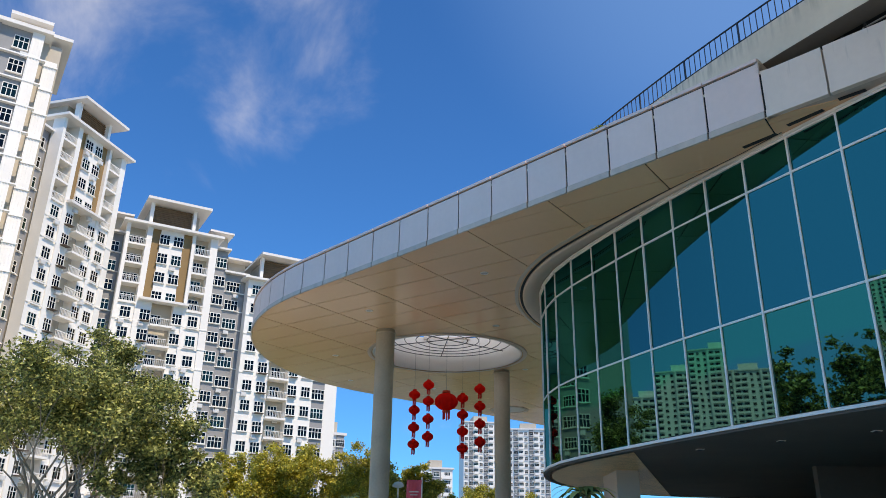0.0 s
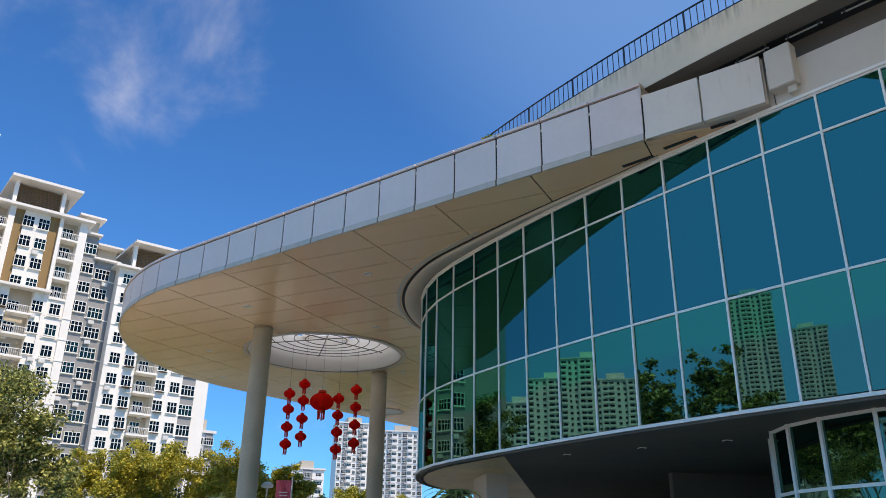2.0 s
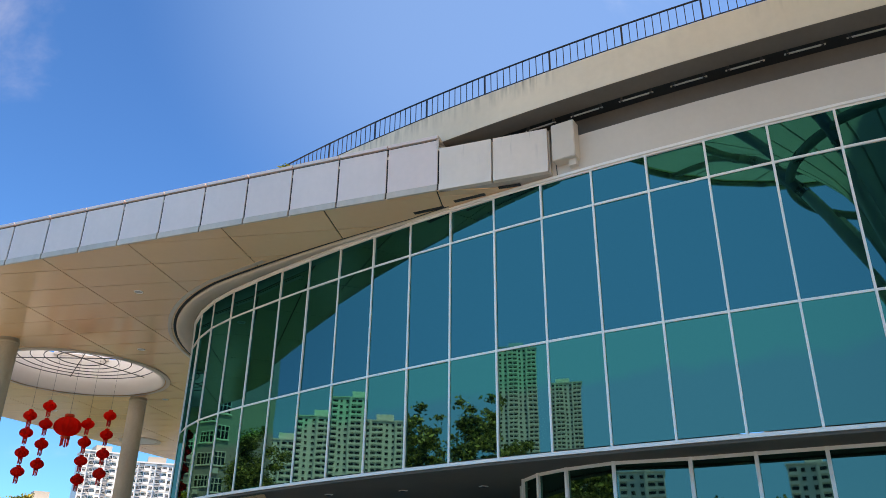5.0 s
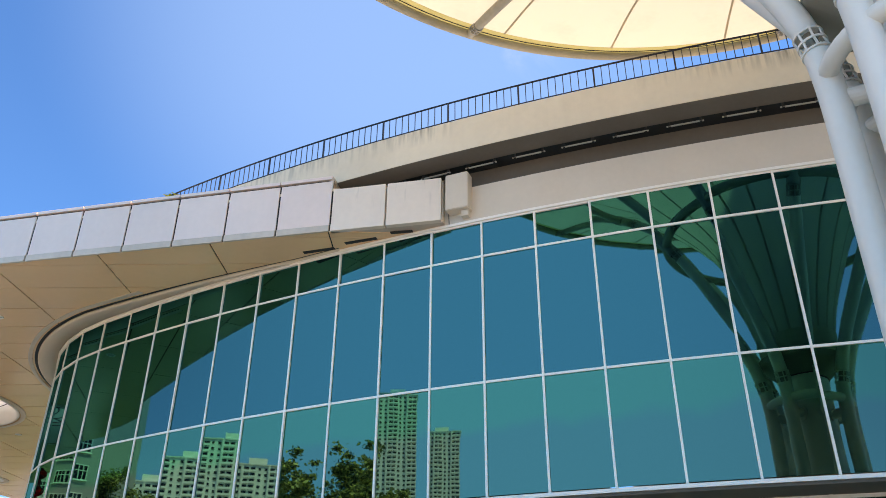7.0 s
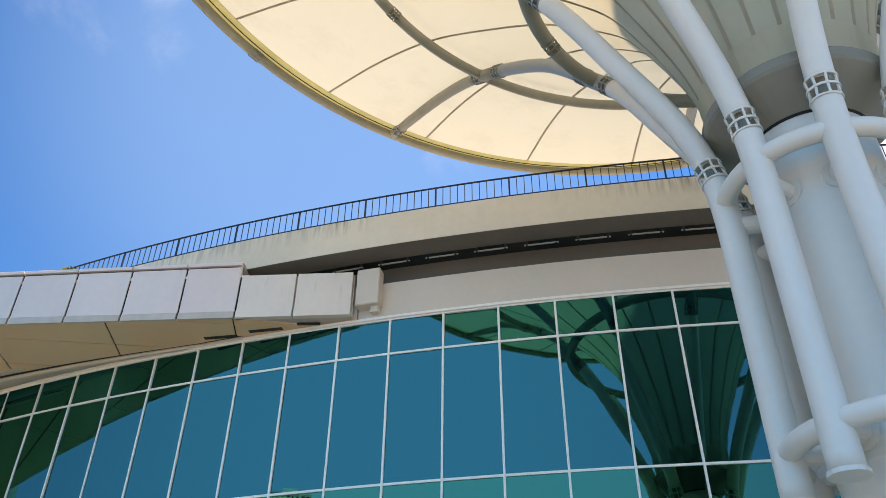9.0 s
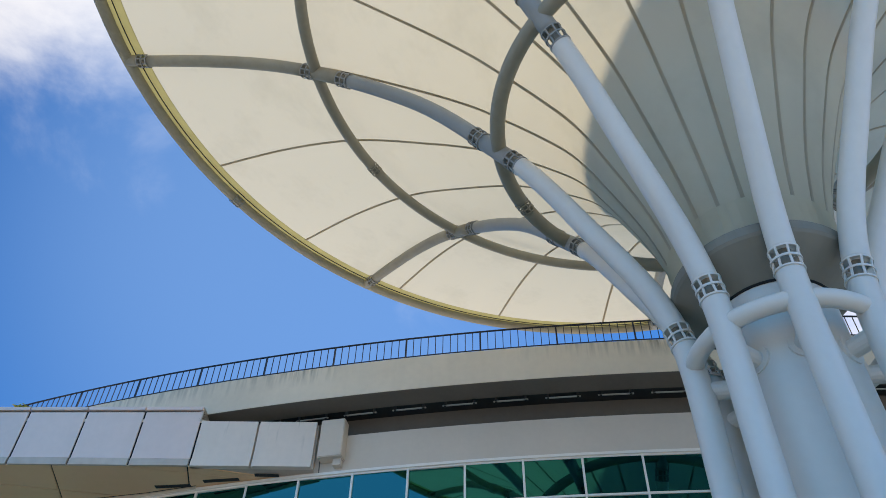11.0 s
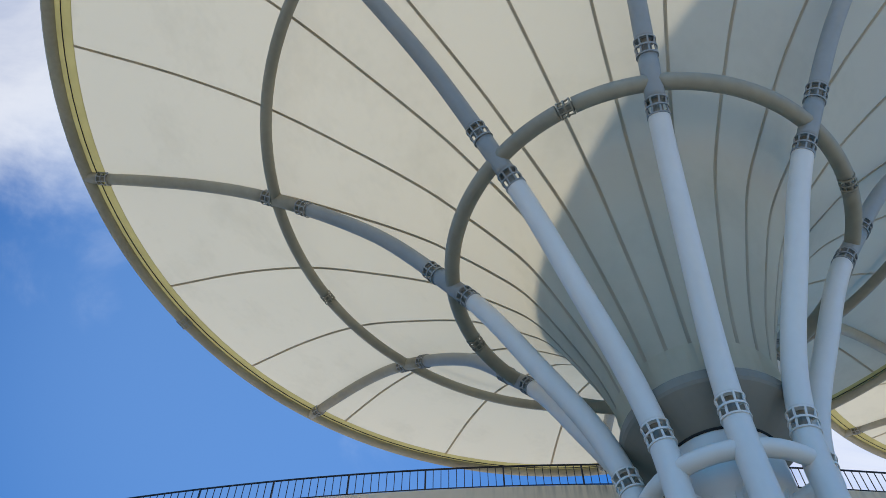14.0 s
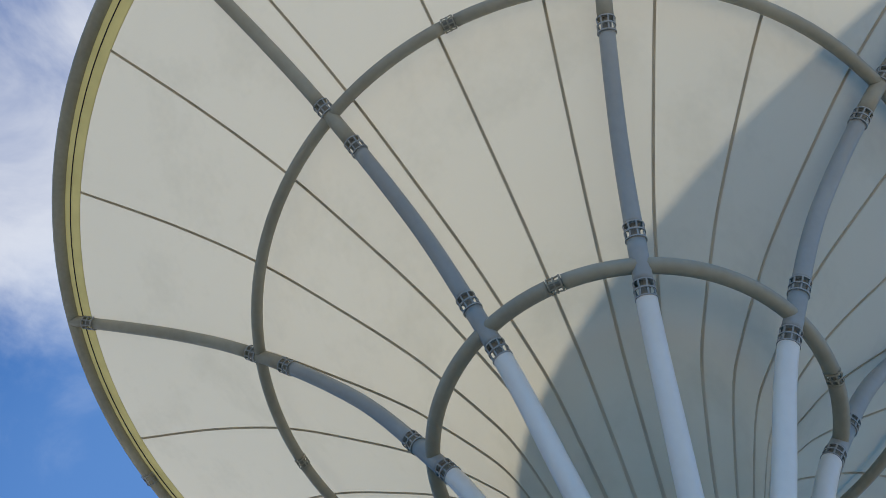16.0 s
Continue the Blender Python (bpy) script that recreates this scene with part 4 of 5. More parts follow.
    for k in range(8):
        ang = U_TH - 45 * k
        m = pose(0, 0, 0, 0, 0, 90 - ang)
        for me in seg_me:
            part("rib_pipe", me, None, u).matrix_basis = m
        for j in joints:
            a, b = cut_line(pts3, j - 0.02, j), cut_line(pts3, j, j + 0.02)
            couple(low_c if j == sj else rib_c, m @ a[-1], m.to_3x3() @ (b[-1] - a[0]))
    # rings
    for r, h, rad in ((0.392, 1.286, 0.15), (0.840, 1.729, 0.14)):
        for k in range(8):
            a0 = U_TH - 45 * k
            half = math.degrees(0.15 / (r * UD))
            for b0, b1 in ((a0, a0 - 22.5 + half), (a0 - 22.5 - half, a0 - 45)) if k % 2 else ((a0, a0 - 45),):
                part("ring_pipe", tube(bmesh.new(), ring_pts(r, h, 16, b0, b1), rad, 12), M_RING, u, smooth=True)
            if k % 2 == 0:
                continue
            am = radians(a0 - 22.5)
            couple(thin_c, Vector((r * UD * math.sin(am), r * UD * math.cos(am), h * UD)), (math.cos(am), -math.sin(am), 0))
    for k in (1, 3, 5, 7):
        am = radians(U_TH - 45 * k - 22.5)
        couple(rib_c, Vector((1.438 * UD * math.sin(am), 1.438 * UD * math.cos(am), 1.986 * UD)), (math.cos(am), -math.sin(am), 0))
    # ties round the pipes, and stubs to the stem
    for h in (0.702, 0.335):
        part("tie_ring", tube(bmesh.new(), ring_pts(0.131, h, 48)[:-1], 0.13, 10, closed=True), M_PIPE, u, smooth=True)
    for k in range(8):
        a = radians(U_TH - 45 * k)
        for h in (0.665, 0.335):
            part("stub", tube(bmesh.new(), [(q * math.sin(a), q * math.cos(a), h * UD) for q in (0.80, 0.86, 0.861, 1.28)], [0.21, 0.21, 0.13, 0.13], 16), M_PIPE, u, smooth=False)
        a = radians(U_TH - 45 * k)
        part("pipe_cap", lathe(bmesh.new(), [(0.0, 0.0), (0.215, 0.0), (0.215, 0.05), (0.2, 0.05)], 16, (1.290 * math.sin(a), 1.290 * math.cos(a), 0.277 * UD)), M_PIPE, u)
    return u


umbrella(UC, E0, "towering white steel funnel umbrella with cream fabric skin", "membrane umbrellas")
# unseen taller copy, added and placed to throw the round shadow on the skin
umbrella(Vector((28.27, -17.87)), E0 + 14.5, "taller white steel funnel umbrella beside the hall", "membrane umbrellas")
# a third one farther off, whose far edge shows past the stem
umbrella(Vector((30.0, -10.2)), E0 + 6.0, "white steel funnel umbrella standing farther off", "membrane umbrellas")


# ---- apartment blocks ----
STOREY = 3.0


def grid_frame(xs, zs, y0, y1, solid):
    """A welded flat frame: the cells between the lines xs and zs for which solid(i, j) holds, given thickness."""
    bm = bmesh.new()
    grid = [[bm.verts.new((x, y1, z)) for x in xs] for z in zs]
    for j in range(len(zs) - 1):
        for i in range(len(xs) - 1):
            if solid(i, j):
                bm.faces.new((grid[j][i], grid[j][i + 1], grid[j + 1][i + 1], grid[j + 1][i]))
    bmesh.ops.delete(bm, geom=[v for v in bm.verts if not v.link_faces], context="VERTS")
    r = bmesh.ops.extrude_face_region(bm, geom=bm.faces[:])
    for g in r["geom"]:
        if isinstance(g, bmesh.types.BMVert):
            g.co.y = y0
    bmesh.ops.recalc_face_normals(bm, faces=bm.faces)
    return bm


def window_meshes(w, h):
    """One welded frame with its bars, a deep sill, and the pane in two tints."""
    n = 3 if w < 1.6 else 4
    xs = [-w / 2 - 0.08]
    for k in range(n):
        xs += [-w / 2 + w * k / n + (0.035 if k else 0.0), -w / 2 + w * (k + 1) / n - (0.035 if k < n - 1 else 0.0)]
    xs.append(w / 2 + 0.08)
    zs = [-0.06, 0.02, h * 0.64 - 0.035, h * 0.64 + 0.035, h, h + 0.09]
    bm = grid_frame(xs, zs, -0.09, 0.02, lambda i, j: j % 2 == 0 or i % 2 == 0)
    sill = boxes((-w / 2 - 0.14, w / 2 + 0.14, -0.30, 0.02, -0.17, -0.064))
    return mesh("window", bm, M_FRAME), mesh("pane", boxes((-w / 2, w / 2, -0.02, 0.0, 0, h)), M_WINDOW), mesh("pane", boxes((-w / 2, w / 2, -0.02, 0.0, 0, h)), M_WINDOW_G), mesh("sill", sill, M_WHITE)


WIN = window_meshes(1.35, 1.5)
WIN_W = window_meshes(2.0, 1.5)
wrng = random.Random(11)
AC_ME = mesh("aircon", boxes((-0.4, 0.4, -0.42, -0.02, 0, 0.55), (-0.3, 0.3, -0.44, -0.42, 0.08, 0.47)), M_AIRCON)


def window(house, s, y, z, kind=WIN):
    w = part("window", kind[0], None, house)
    w.matrix_basis = pose(s, y, z)
    part("pane", kind[2] if wrng.random() < 0.35 else kind[1], None, w)
    part("sill", kind[3], None, w)
    if wrng.random() < 0.34:
        part("aircon", AC_ME, None, house).matrix_basis = pose(s + wrng.choice((-0.4, 0.5)), y, z - 1.0)


def balcony_mesh(w, deep):
    """The slab, and a welded railing of thin uprights."""
    n = int(w / 0.24)
    xs = [0.0]
    for k in range(n):
        xs += [w * (k + 0.5) / n - 0.02, w * (k + 0.5) / n + 0.02]
    xs.append(w)
    zs = [0.0, 0.07, 0.95, 1.03]
    rail = grid_frame(xs, zs, -0.33, -0.27, lambda i, j: j != 1 or i % 2 == 1)
    return mesh("balcony", boxes((0, w, -0.35, deep, -0.22, 0.0)), M_WHITE), mesh("railing", rail, M_WHITE)


def balcony(house, kind, x, y, z):
    b = part("balcony", kind[0], None, house)
    b.matrix_basis = pose(x, y, z)
    part("railing", kind[1], None, b)


def storeys(ztop, zlow=7.0):
    z = ztop
    while z > zlow:
        z -= STOREY
        yield z


def wall_block(house, mat, s0, s1, y0, y1, z0, z1, name="wall"):
    bm = boxes((s0, s1, y0, y1, z0, z1))
    part(name, bm, mat, house)


def string_courses(house, s0, s1, y, zs):
    for z in zs:
        part("string_course", boxes((s0, s1, y - 0.09, y, z - 0.12, z + 0.04)), M_WHITE, house)


def pavilion(house, s0, s1, z, lv0, lv1, louvre=True):
    for s in (lv0 - 0.6, lv1 + 0.1):
        wall_block(house, M_WHITE, s, s + 0.5, 0.6, 1.4, z, z + 3.9, "pier")
    wall_block(house, M_CREAM, s0 + 1.0, s1 - 1.0, 3.0, 8.5, z, z + 3.9, "plant_room")
    part("roof_slab", boxes((s0, s1, -1.0, 10, z + 3.9, z + 4.3)), M_ROOFSLAB, house)
    if louvre:
        n = 11
        part("louvre", boxes((lv0, lv1, 1.3, 1.36, z + 0.15, z + 3.7), *[(lv0, lv1, 1.15, 1.3, z + 0.25 + 3.4 * k / n, z + 0.33 + 3.4 * k / n) for k in range(n)]), M_LOUVRE, house, "brown slatted screen")


def tower_a(house, ze):
    """Fourteen metres of front: balconies at both sides, a recessed centre between ochre strips."""
    wall_block(house, M_CREAM, 0.2, 13.4, 1.6, 15, 0, ze)
    for a, b in ((0.0, 0.5), (2.9, 3.7), (9.6, 10.1), (12.4, 13.5)):
        wall_block(house, M_WHITE, a, b, -0.2, 1.7, 0, ze, "pier")
    zc = ze - 11.6
    for a, b in ((3.7, 4.95), (8.3, 9.6)):
        wall_block(house, M_BROWN, a, b, 0.35, 1.7, zc, ze, "strip")
    wall_block(house, M_WHITE, 4.95, 8.3, 0.1, 1.7, zc, ze)
    wall_block(house, M_WHITE, 3.7, 5.2, 0.0, 1.7, 0, zc)
    wall_block(house, M_WHITE, 8.3, 9.6, 0.0, 1.7, 0, zc)
    wall_block(house, M_WHITE, 0.5, 2.9, 0.0, 1.7, 0, ze - 12.2)
    wall_block(house, M_WHITE, 10.1, 12.4, 0.0, 1.7, 0, ze - 12.2)
    b1, b2, b3 = balcony_mesh(2.4, 1.6), balcony_mesh(2.3, 1.6), balcony_mesh(3.1, 1.6)
    for n, z in enumerate(storeys(ze - 0.4)):
        if n < 4:
            balcony(house, b1, 0.5, 0.1, z)
            balcony(house, b2, 10.1, 0.1, z)
            window(house, 5.6, 0.1, z + 0.7)
            window(house, 7.6, 0.1, z + 0.7)
            window(house, 1.7, 1.6, z + 0.3, WIN_W)
            window(house, 11.2, 1.6, z + 0.7)
        else:
            window(house, 1.7, 0.0, z + 0.7)
            window(house, 4.4, 0.0, z + 0.7)
            window(house, 8.95, 0.0, z + 0.7)
            window(house, 11.25, 0.0, z + 0.7)
            balcony(house, b3, 5.2, -0.6, z)
            window(house, 6.2, 1.6, z + 0.5)
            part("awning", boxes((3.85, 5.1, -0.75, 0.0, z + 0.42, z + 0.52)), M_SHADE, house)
    string_courses(house, 10.1, 13.5, -0.2, storeys(ze - 12))
    string_courses(house, 0.0, 2.9, -0.2, storeys(ze - 12))
    part("ledge", boxes((3.2, 10.2, -1.1, 0.3, zc - 0.35, zc)), M_ROOFSLAB, house)
    part("eave_slab", boxes((-0.6, 14.2, -1.2, 15, ze - 0.38, ze)), M_ROOFSLAB, house)
    pavilion(house, 2.2, 11.8, ze, 3.6, 9.3)


def grey_wing(house, s0, s1, y, ztop, wins, roof=None, wide=True):
    wall_block(house, M_GREY, s0, s1, y, 15, 0, ztop)
    for z in storeys(ztop - 0.5):
        for s in wins:
            window(house, s, y, z + 0.7, WIN_W if wide else WIN)
    string_courses(house, s0, s1, y, storeys(ztop + 0.1))
    part("eave_slab", boxes((s0 - 0.2, s1 + 0.3, y - 0.9, 15, ztop, ztop + 0.3)), M_ROOFSLAB, house)
    if roof:
        r0, r1, rz = roof
        wall_block(house, M_CREAM, r0 + 0.5, r1 - 0.5, y + 1.6, 12, ztop, rz - 0.3, "plant_room")
        part("roof_slab", boxes((r0, r1, y - 0.2, 13, rz - 0.3, rz)), M_ROOFSLAB, house)


def facade_turn(d):
    return math.degrees(math.atan2(d[1], d[0]))


# the middle block
ap = thing("apartment_building", "tall white and grey apartment block with ochre strips", "apartment building", "apartment blocks", at=(-47.0, 108.2, 0), turn=29.4)
tower_a(ap, 48.4)
grey_wing(ap, -3.2, 0.0, 2.2, 46.8, (-1.5,), (-3.6, 1.0, 50.3))
grey_wing(ap, 13.5, 15.6, 1.4, 47.0, (14.5,), (12.4, 16.2, 50.2))
grey_wing(ap, 15.6, 19.0, 2.0, 43.6, (17.1,), (15.8, 19.6, 46.4))
# its lower continuation
ap = thing("apartment_building", "white apartment block with stacked balconies behind yellowing trees", "apartment building", "apartment blocks", at=(-47.0 + 0.8714 * 19, 108.2 + 0.4906 * 19, 0), turn=29.4)
ze = 43.0
wall_block(ap, M_CREAM, 0.1, 16.4, 1.8, 15, 0, ze)
for a, b in ((0.0, 2.2), (2.2, 4.6), (7.8, 10.0), (10.0, 11.8)):
    wall_block(ap, M_WHITE, a, b, 0.0 if a != 2.2 else 0.25, 1.9, 0, ze)
wall_block(ap, M_GREY, 11.8, 14.2, 0.9, 1.9, 0, ze)
wall_block(ap, M_WHITE, 14.2, 16.5, 1.5, 15, 0, ze - 1.0)
bal = balcony_mesh(3.2, 1.7)
for z in storeys(ze - 0.4):
    for s, y in ((1.4, 0.0), (3.6, 0.25), (8.5, 0.0), (10.7, 0.0)):
        window(ap, s, y, z + 0.7)
    window(ap, 13.1, 0.9, z + 0.7, WIN_W)
    window(ap, 6.2, 1.8, z + 0.5)
    balcony(ap, bal, 4.6, 0.0, z)
    part("awning", boxes((3.0, 4.3, -0.6, 0.25, z + 0.42, z + 0.52)), M_SHADE, ap)
    part("awning", boxes((8.0, 9.1, -0.6, 0.0, z + 0.42, z + 0.52)), M_SHADE, ap)
for a, b in ((0.0, 2.2), (10.0, 11.8)):
    string_courses(ap, a, b, 0.0, storeys(ze))
part("eave_slab", boxes((-0.8, 12.4, -1.0, 15, ze - 0.35, ze)), M_ROOFSLAB, ap)
pavilion(ap, 1.4, 8.5, ze, 2.4, 7.2)
# the block behind and to the side, the same front turned
ap = thing("apartment_building", "tall white apartment block with brown louvred roof screen", "apartment building", "apartment blocks", at=(-52.7, 95.3, 0), turn=facade_turn((0.2738, 0.9618)))
tower_a(ap, 58.6)
grey_wing(ap, -4.0, 0.0, 2.0, 56.0, (-1.6,), None)
wall_block(ap, M_WHITE, 13.5, 15.5, 1.6, 15, 0, 56.5)
# the nearest block
ap = thing("apartment_building", "tall white apartment block with ribbed white fins", "apartment building", "apartment blocks", at=(-62.0, 62.5, 0), turn=32.0)
ze = 55.4
wall_block(ap, M_CREAM, 0.0, 21.0, 1.2, 16, 0, ze)
wall_block(ap, M_GREY, 0.0, 19.3, 0.0, 1.3, 0, ze)
for a, b, y in ((11.0, 16.1, -0.25), (19.2, 20.4, -0.35), (20.9, 22.2, 0.6)):
    wall_block(ap, M_WHITE if a > 17 else M_GREY, a, b, y, 1.4, 0, ze - (2.6 if a > 20.5 else 0), "fin")
for a in (19.2, 20.9):
    for k in range(4):
        part("rib", boxes((a + 0.1 + k * 0.3, a + 0.2 + k * 0.3, -0.42 if a < 20 else 0.53, 1.0, 0, ze - (0.3 if a < 20 else 2.8))), M_WHITE, ap)
for z in storeys(ze - 0.3):
    window(ap, 18.3, 0.0, z + 0.8)
    window(ap, 13.6, -0.25, z + 0.8)
    window(ap, 15.2, -0.25, z + 0.8)
    part("string_course", boxes((16.1, 21.0, -0.45, 0.1, z - 0.1, z + 0.06)), M_WHITE, ap)
    part("string_course", boxes((20.9, 22.3, 0.45, 1.0, z - 0.1, z + 0.06)), M_WHITE, ap)
part("eave_slab", boxes((10, 21.2, -0.9, 16, ze - 0.1, ze + 0.35)), M_ROOFSLAB, ap)
wall_block(ap, M_CREAM, 17.0, 20.3, 1.4, 12, ze, ze + 2.0, "plant_room")
part("roof_slab", boxes((16.7, 21.0, 0.4, 13, ze + 1.9, ze + 2.3)), M_ROOFSLAB, ap)
wall_block(ap, M_CREAM, 21.0, 22.4, 1.8, 14, 0, ze + 0.2)
part("roof_slab", boxes((20.8, 23.3, 1.0, 14, ze + 0.9, ze + 1.3)), M_ROOFSLAB, ap)


def far_block(x, y, w, d, h, turn, label, cols):
    b = thing("apartment_building", label, "apartment building", "distant blocks", at=(x, y, 0), turn=turn)
    wall_block(b, M_WHITE, 0, w, 0, d, 0, h)
    part("roof_slab", boxes((-0.5, w + 0.5, -0.6, d, h, h + 0.6)), M_ROOFSLAB, b)
    wall_block(b, M_CREAM, w * 0.3, w * 0.7, 2, d - 2, h + 0.6, h + 3.4, "plant_room")
    for k in range(cols):
        s = w * (k + 0.5) / cols
        cw = w / cols
        if k % 3 == 1:
            wall_block(b, M_GREY, s - cw * 0.42, s + cw * 0.42, -0.25, 0.3, 0, h, "bay")
        for z in storeys(h - 0.3, 9.0):
            if k % 3 == 2:
                part("balcony", boxes((s - cw * 0.42, s + cw * 0.42, -1.2, 0.1, z - 0.2, z), (s - cw * 0.42, s + cw * 0.42, -1.2, -1.1, z, z + 1.0)), M_WHITE, b)
            window(b, s, -0.25 if k % 3 == 1 else 0.0, z + 0.7, WIN_W if k % 3 else WIN)
    return b


far_block(11.5, 390.0, 17, 14, 66.0, 8, "distant pale apartment block seen between the columns", 7)
far_block(33.0, 392.0, 20, 14, 63.0, -4, "distant white apartment tower with dark window bays", 8)
far_block(-7.0, 300.0, 12, 10, 34.0, 10, "low white building beyond the trees", 3)
far_block(-26.5, 190.0, 4, 8, 29.5, 25, "narrow pale building with a ragged parapet", 2)

# ---- towers across the street, which the glass mirrors ----
def mirror_tower(x, y, w, d, h, turn, label, cols):
    b = thing("apartment_building", label, "apartment building", "blocks across the street", at=(x, y, 0), turn=turn)
    wall_block(b, M_WHITE, 0, w, 0, d, 0, h)
    part("roof_slab", boxes((-0.6, w + 0.6, -0.8, d, h, h + 0.6)), M_ROOFSLAB, b)
    wall_block(b, M_WHITE, w * 0.3, w * 0.65, 3, d - 2, h + 0.6, h + 4.4, "plant_room")
    cw = w / cols
    for k in range(cols):
        if k % 4 == 2:
            part("pier", boxes((k * cw - 0.5, k * cw + 0.5, -1.3, 0.0, 0, h - 0.2)), M_WHITE, b)
    rails, glass, frames = [], [], []
    for k in range(cols):
        s = w * (k + 0.5) / cols
        if k % 4 < 2:
            rails += [(s - cw * 0.46, s + cw * 0.46, -1.1, 0.0, -0.2, 0.0), (s - cw * 0.46, s + cw * 0.46, -1.1, -1.0, 0.0, 0.9)]
            glass.append((s - cw * 0.36, s + cw * 0.36, -0.05, 0.0, 0.1, 2.3))
        else:
            glass.append((s - 0.7, s + 0.7, -0.03, 0.0, 0.8, 2.2))
            frames.append((s - 0.85, s + 0.85, -0.3, 0.0, 0.62, 0.74))
    meshes = [(n, mesh(n, boxes(*q), m)) for n, q, m in (("balcony_row", rails, M_WHITE), ("window_row", glass, M_WINDOW), ("sill_row", frames, M_WHITE)) if q]
    for z in storeys(h - 0.3, 18.0):
        for n, me in meshes:
            part(n, me, None, b).matrix_basis = pose(0, 0, z)
    return b


def across(bearing, far, wide, high, label, cols):
    """A tower at a bearing and distance from the middle of the glazed wall, its front turned towards it."""
    b = radians(bearing)
    c = Vector((9.0 + far * math.sin(b), 18.0 + far * math.cos(b)))
    d = Vector((math.cos(b), -math.sin(b)))
    c -= d * wide / 2
    return mirror_tower(c.x, c.y, wide, 14, high, -bearing, label, cols)


across(267.3, 520, 30, 174, "pale tower with wide balconies across the street", 9)
across(261.4, 560, 29, 156, "second pale tower with wide balconies", 9)
across(237.2, 300, 17, 52, "slender pale tower with stacked balconies", 5)
across(285.0, 410, 27, 96, "narrow cream apartment block across the street", 8)
across(289.2, 400, 30, 106, "cream apartment block across the street", 9)
across(294.0, 400, 36, 95, "broad cream apartment block across the street", 10)
across(299.0, 400, 34, 82, "low cream apartment block across the street", 10)

# ---- wooded hill ----
bm = bmesh.new()
hg = 40
vv = [[bm.verts.new((-260 + 520 * i / hg, 620 + 300 * j / 12, 0)) for i in range(hg + 1)] for j in range(13)]
for j in range(13):
    for i in range(hg + 1):
        v = vv[j][i]
        prof = max(0.0, 1 - ((v.co.x + 190) / 260) ** 2) * math.sin(math.pi * j / 12)
        v.co.z = -2 + 104 * prof + (4 * noise.noise(v.co * 0.02) + 5 * noise.noise(v.co * 0.09)) * (prof > 0)
for j in range(12):
    for i in range(hg):
        bm.faces.new((vv[j][i], vv[j][i + 1], vv[j + 1][i + 1], vv[j + 1][i]))
tagged(new("hill", mesh("hill", bm, M_HILL)), "distant dark green wooded hill", "hill", kind="structure")


# ---- trees ----
def tree(x, y, height, spread, mat, leaves, size, seed, label, stems=3, low=0.35, group="street trees"):
    r = random.Random(seed)
    nr = np.random.RandomState(seed)
    t = thing("tree", label, "tree", group, at=(x, y, 0))
    bm, tips = bmesh.new(), []

    def limb(p, d, length, rad, depth):
        pts, rads = [p.copy()], [rad]
        q = p.copy()
        for k in range(4):
            d = (d + Vector((r.gauss(0, 0.16), r.gauss(0, 0.16), r.gauss(0.03, 0.08)))).normalized()
            q = q + d * length / 4
            pts.append(q.copy())
            rads.append(rad * (1 - 0.14 * (k + 1)))
        tube(bm, pts, rads, 7 if depth < 2 else 5, caps=False)
        if depth >= 2:
            tips.append((q.copy(), 1.0))
            tips.append((pts[2].copy(), 0.8))
        if depth < 3:
            for k in range(3):
                a = r.uniform(0, 2 * math.pi)
                out = Vector((math.cos(a), math.sin(a), r.uniform(0.1, 0.8))).normalized()
                limb(q if k < 2 else pts[3], (d * 0.6 + out * 0.75).normalized(), length * r.uniform(0.58, 0.8), rads[-1] * 0.75, depth + 1)

    for k in range(stems):
        a = 2 * math.pi * (k + r.random() * 0.4) / stems
        limb(Vector((0.12 * math.cos(a), 0.12 * math.sin(a), 0)), Vector((0.28 * math.cos(a), 0.28 * math.sin(a), 1)).normalized(), height * 0.34, 0.09 * height / 8 + 0.02, 0)
    zmax = max(p.z for p, _ in tips)
    rmax = max(math.hypot(p.x, p.y) for p, _ in tips)
    fz, fr = height * 0.93 / zmax, spread * 0.88 / rmax
    for v in bm.verts:
        v.co = Vector((v.co.x * fr, v.co.y * fr, v.co.z * fz))
    part("trunk", bm, M_BARK, t, "", True)
    tips = [q for q in tips if r.random() > 0.45]
    c = np.array([(p.x * fr, p.y * fr, p.z * fz) for p, _ in tips if p.z * fz > low * height])
    n = leaves
    idx = nr.randint(0, len(c), n)
    off = nr.normal(0, 1, (n, 3)) * np.array([1, 1, 0.7]) * spread * 0.050
    pos = c[idx] + off
    pos[:, 2] = np.minimum(pos[:, 2], height * 1.02)
    d1 = nr.normal(0, 1, (n, 3)) * np.array([1, 1, 0.6])
    d1[:, 2] -= 0.4
    d1 /= np.linalg.norm(d1, axis=1, keepdims=True)
    d2 = np.cross(d1, nr.normal(0, 1, (n, 3)))
    d2 /= np.linalg.norm(d2, axis=1, keepdims=True)
    ls = size * nr.uniform(0.6, 1.3, (n, 1))
    fold = np.cross(d1, d2) * ls * 0.18
    v = np.stack([pos - d1 * ls, pos + d2 * ls * 0.55 + fold, pos + d1 * ls, pos - d2 * ls * 0.55 + fold], 1).reshape(-1, 3)
    me = bpy.data.meshes.new("crown")
    me.from_pydata(v.tolist(), [], [f for k in range(n) for f in ((4 * k, 4 * k + 1, 4 * k + 2), (4 * k, 4 * k + 2, 4 * k + 3))])
    me.materials.append(mat)
    part("crown", me, None, t)
    return t


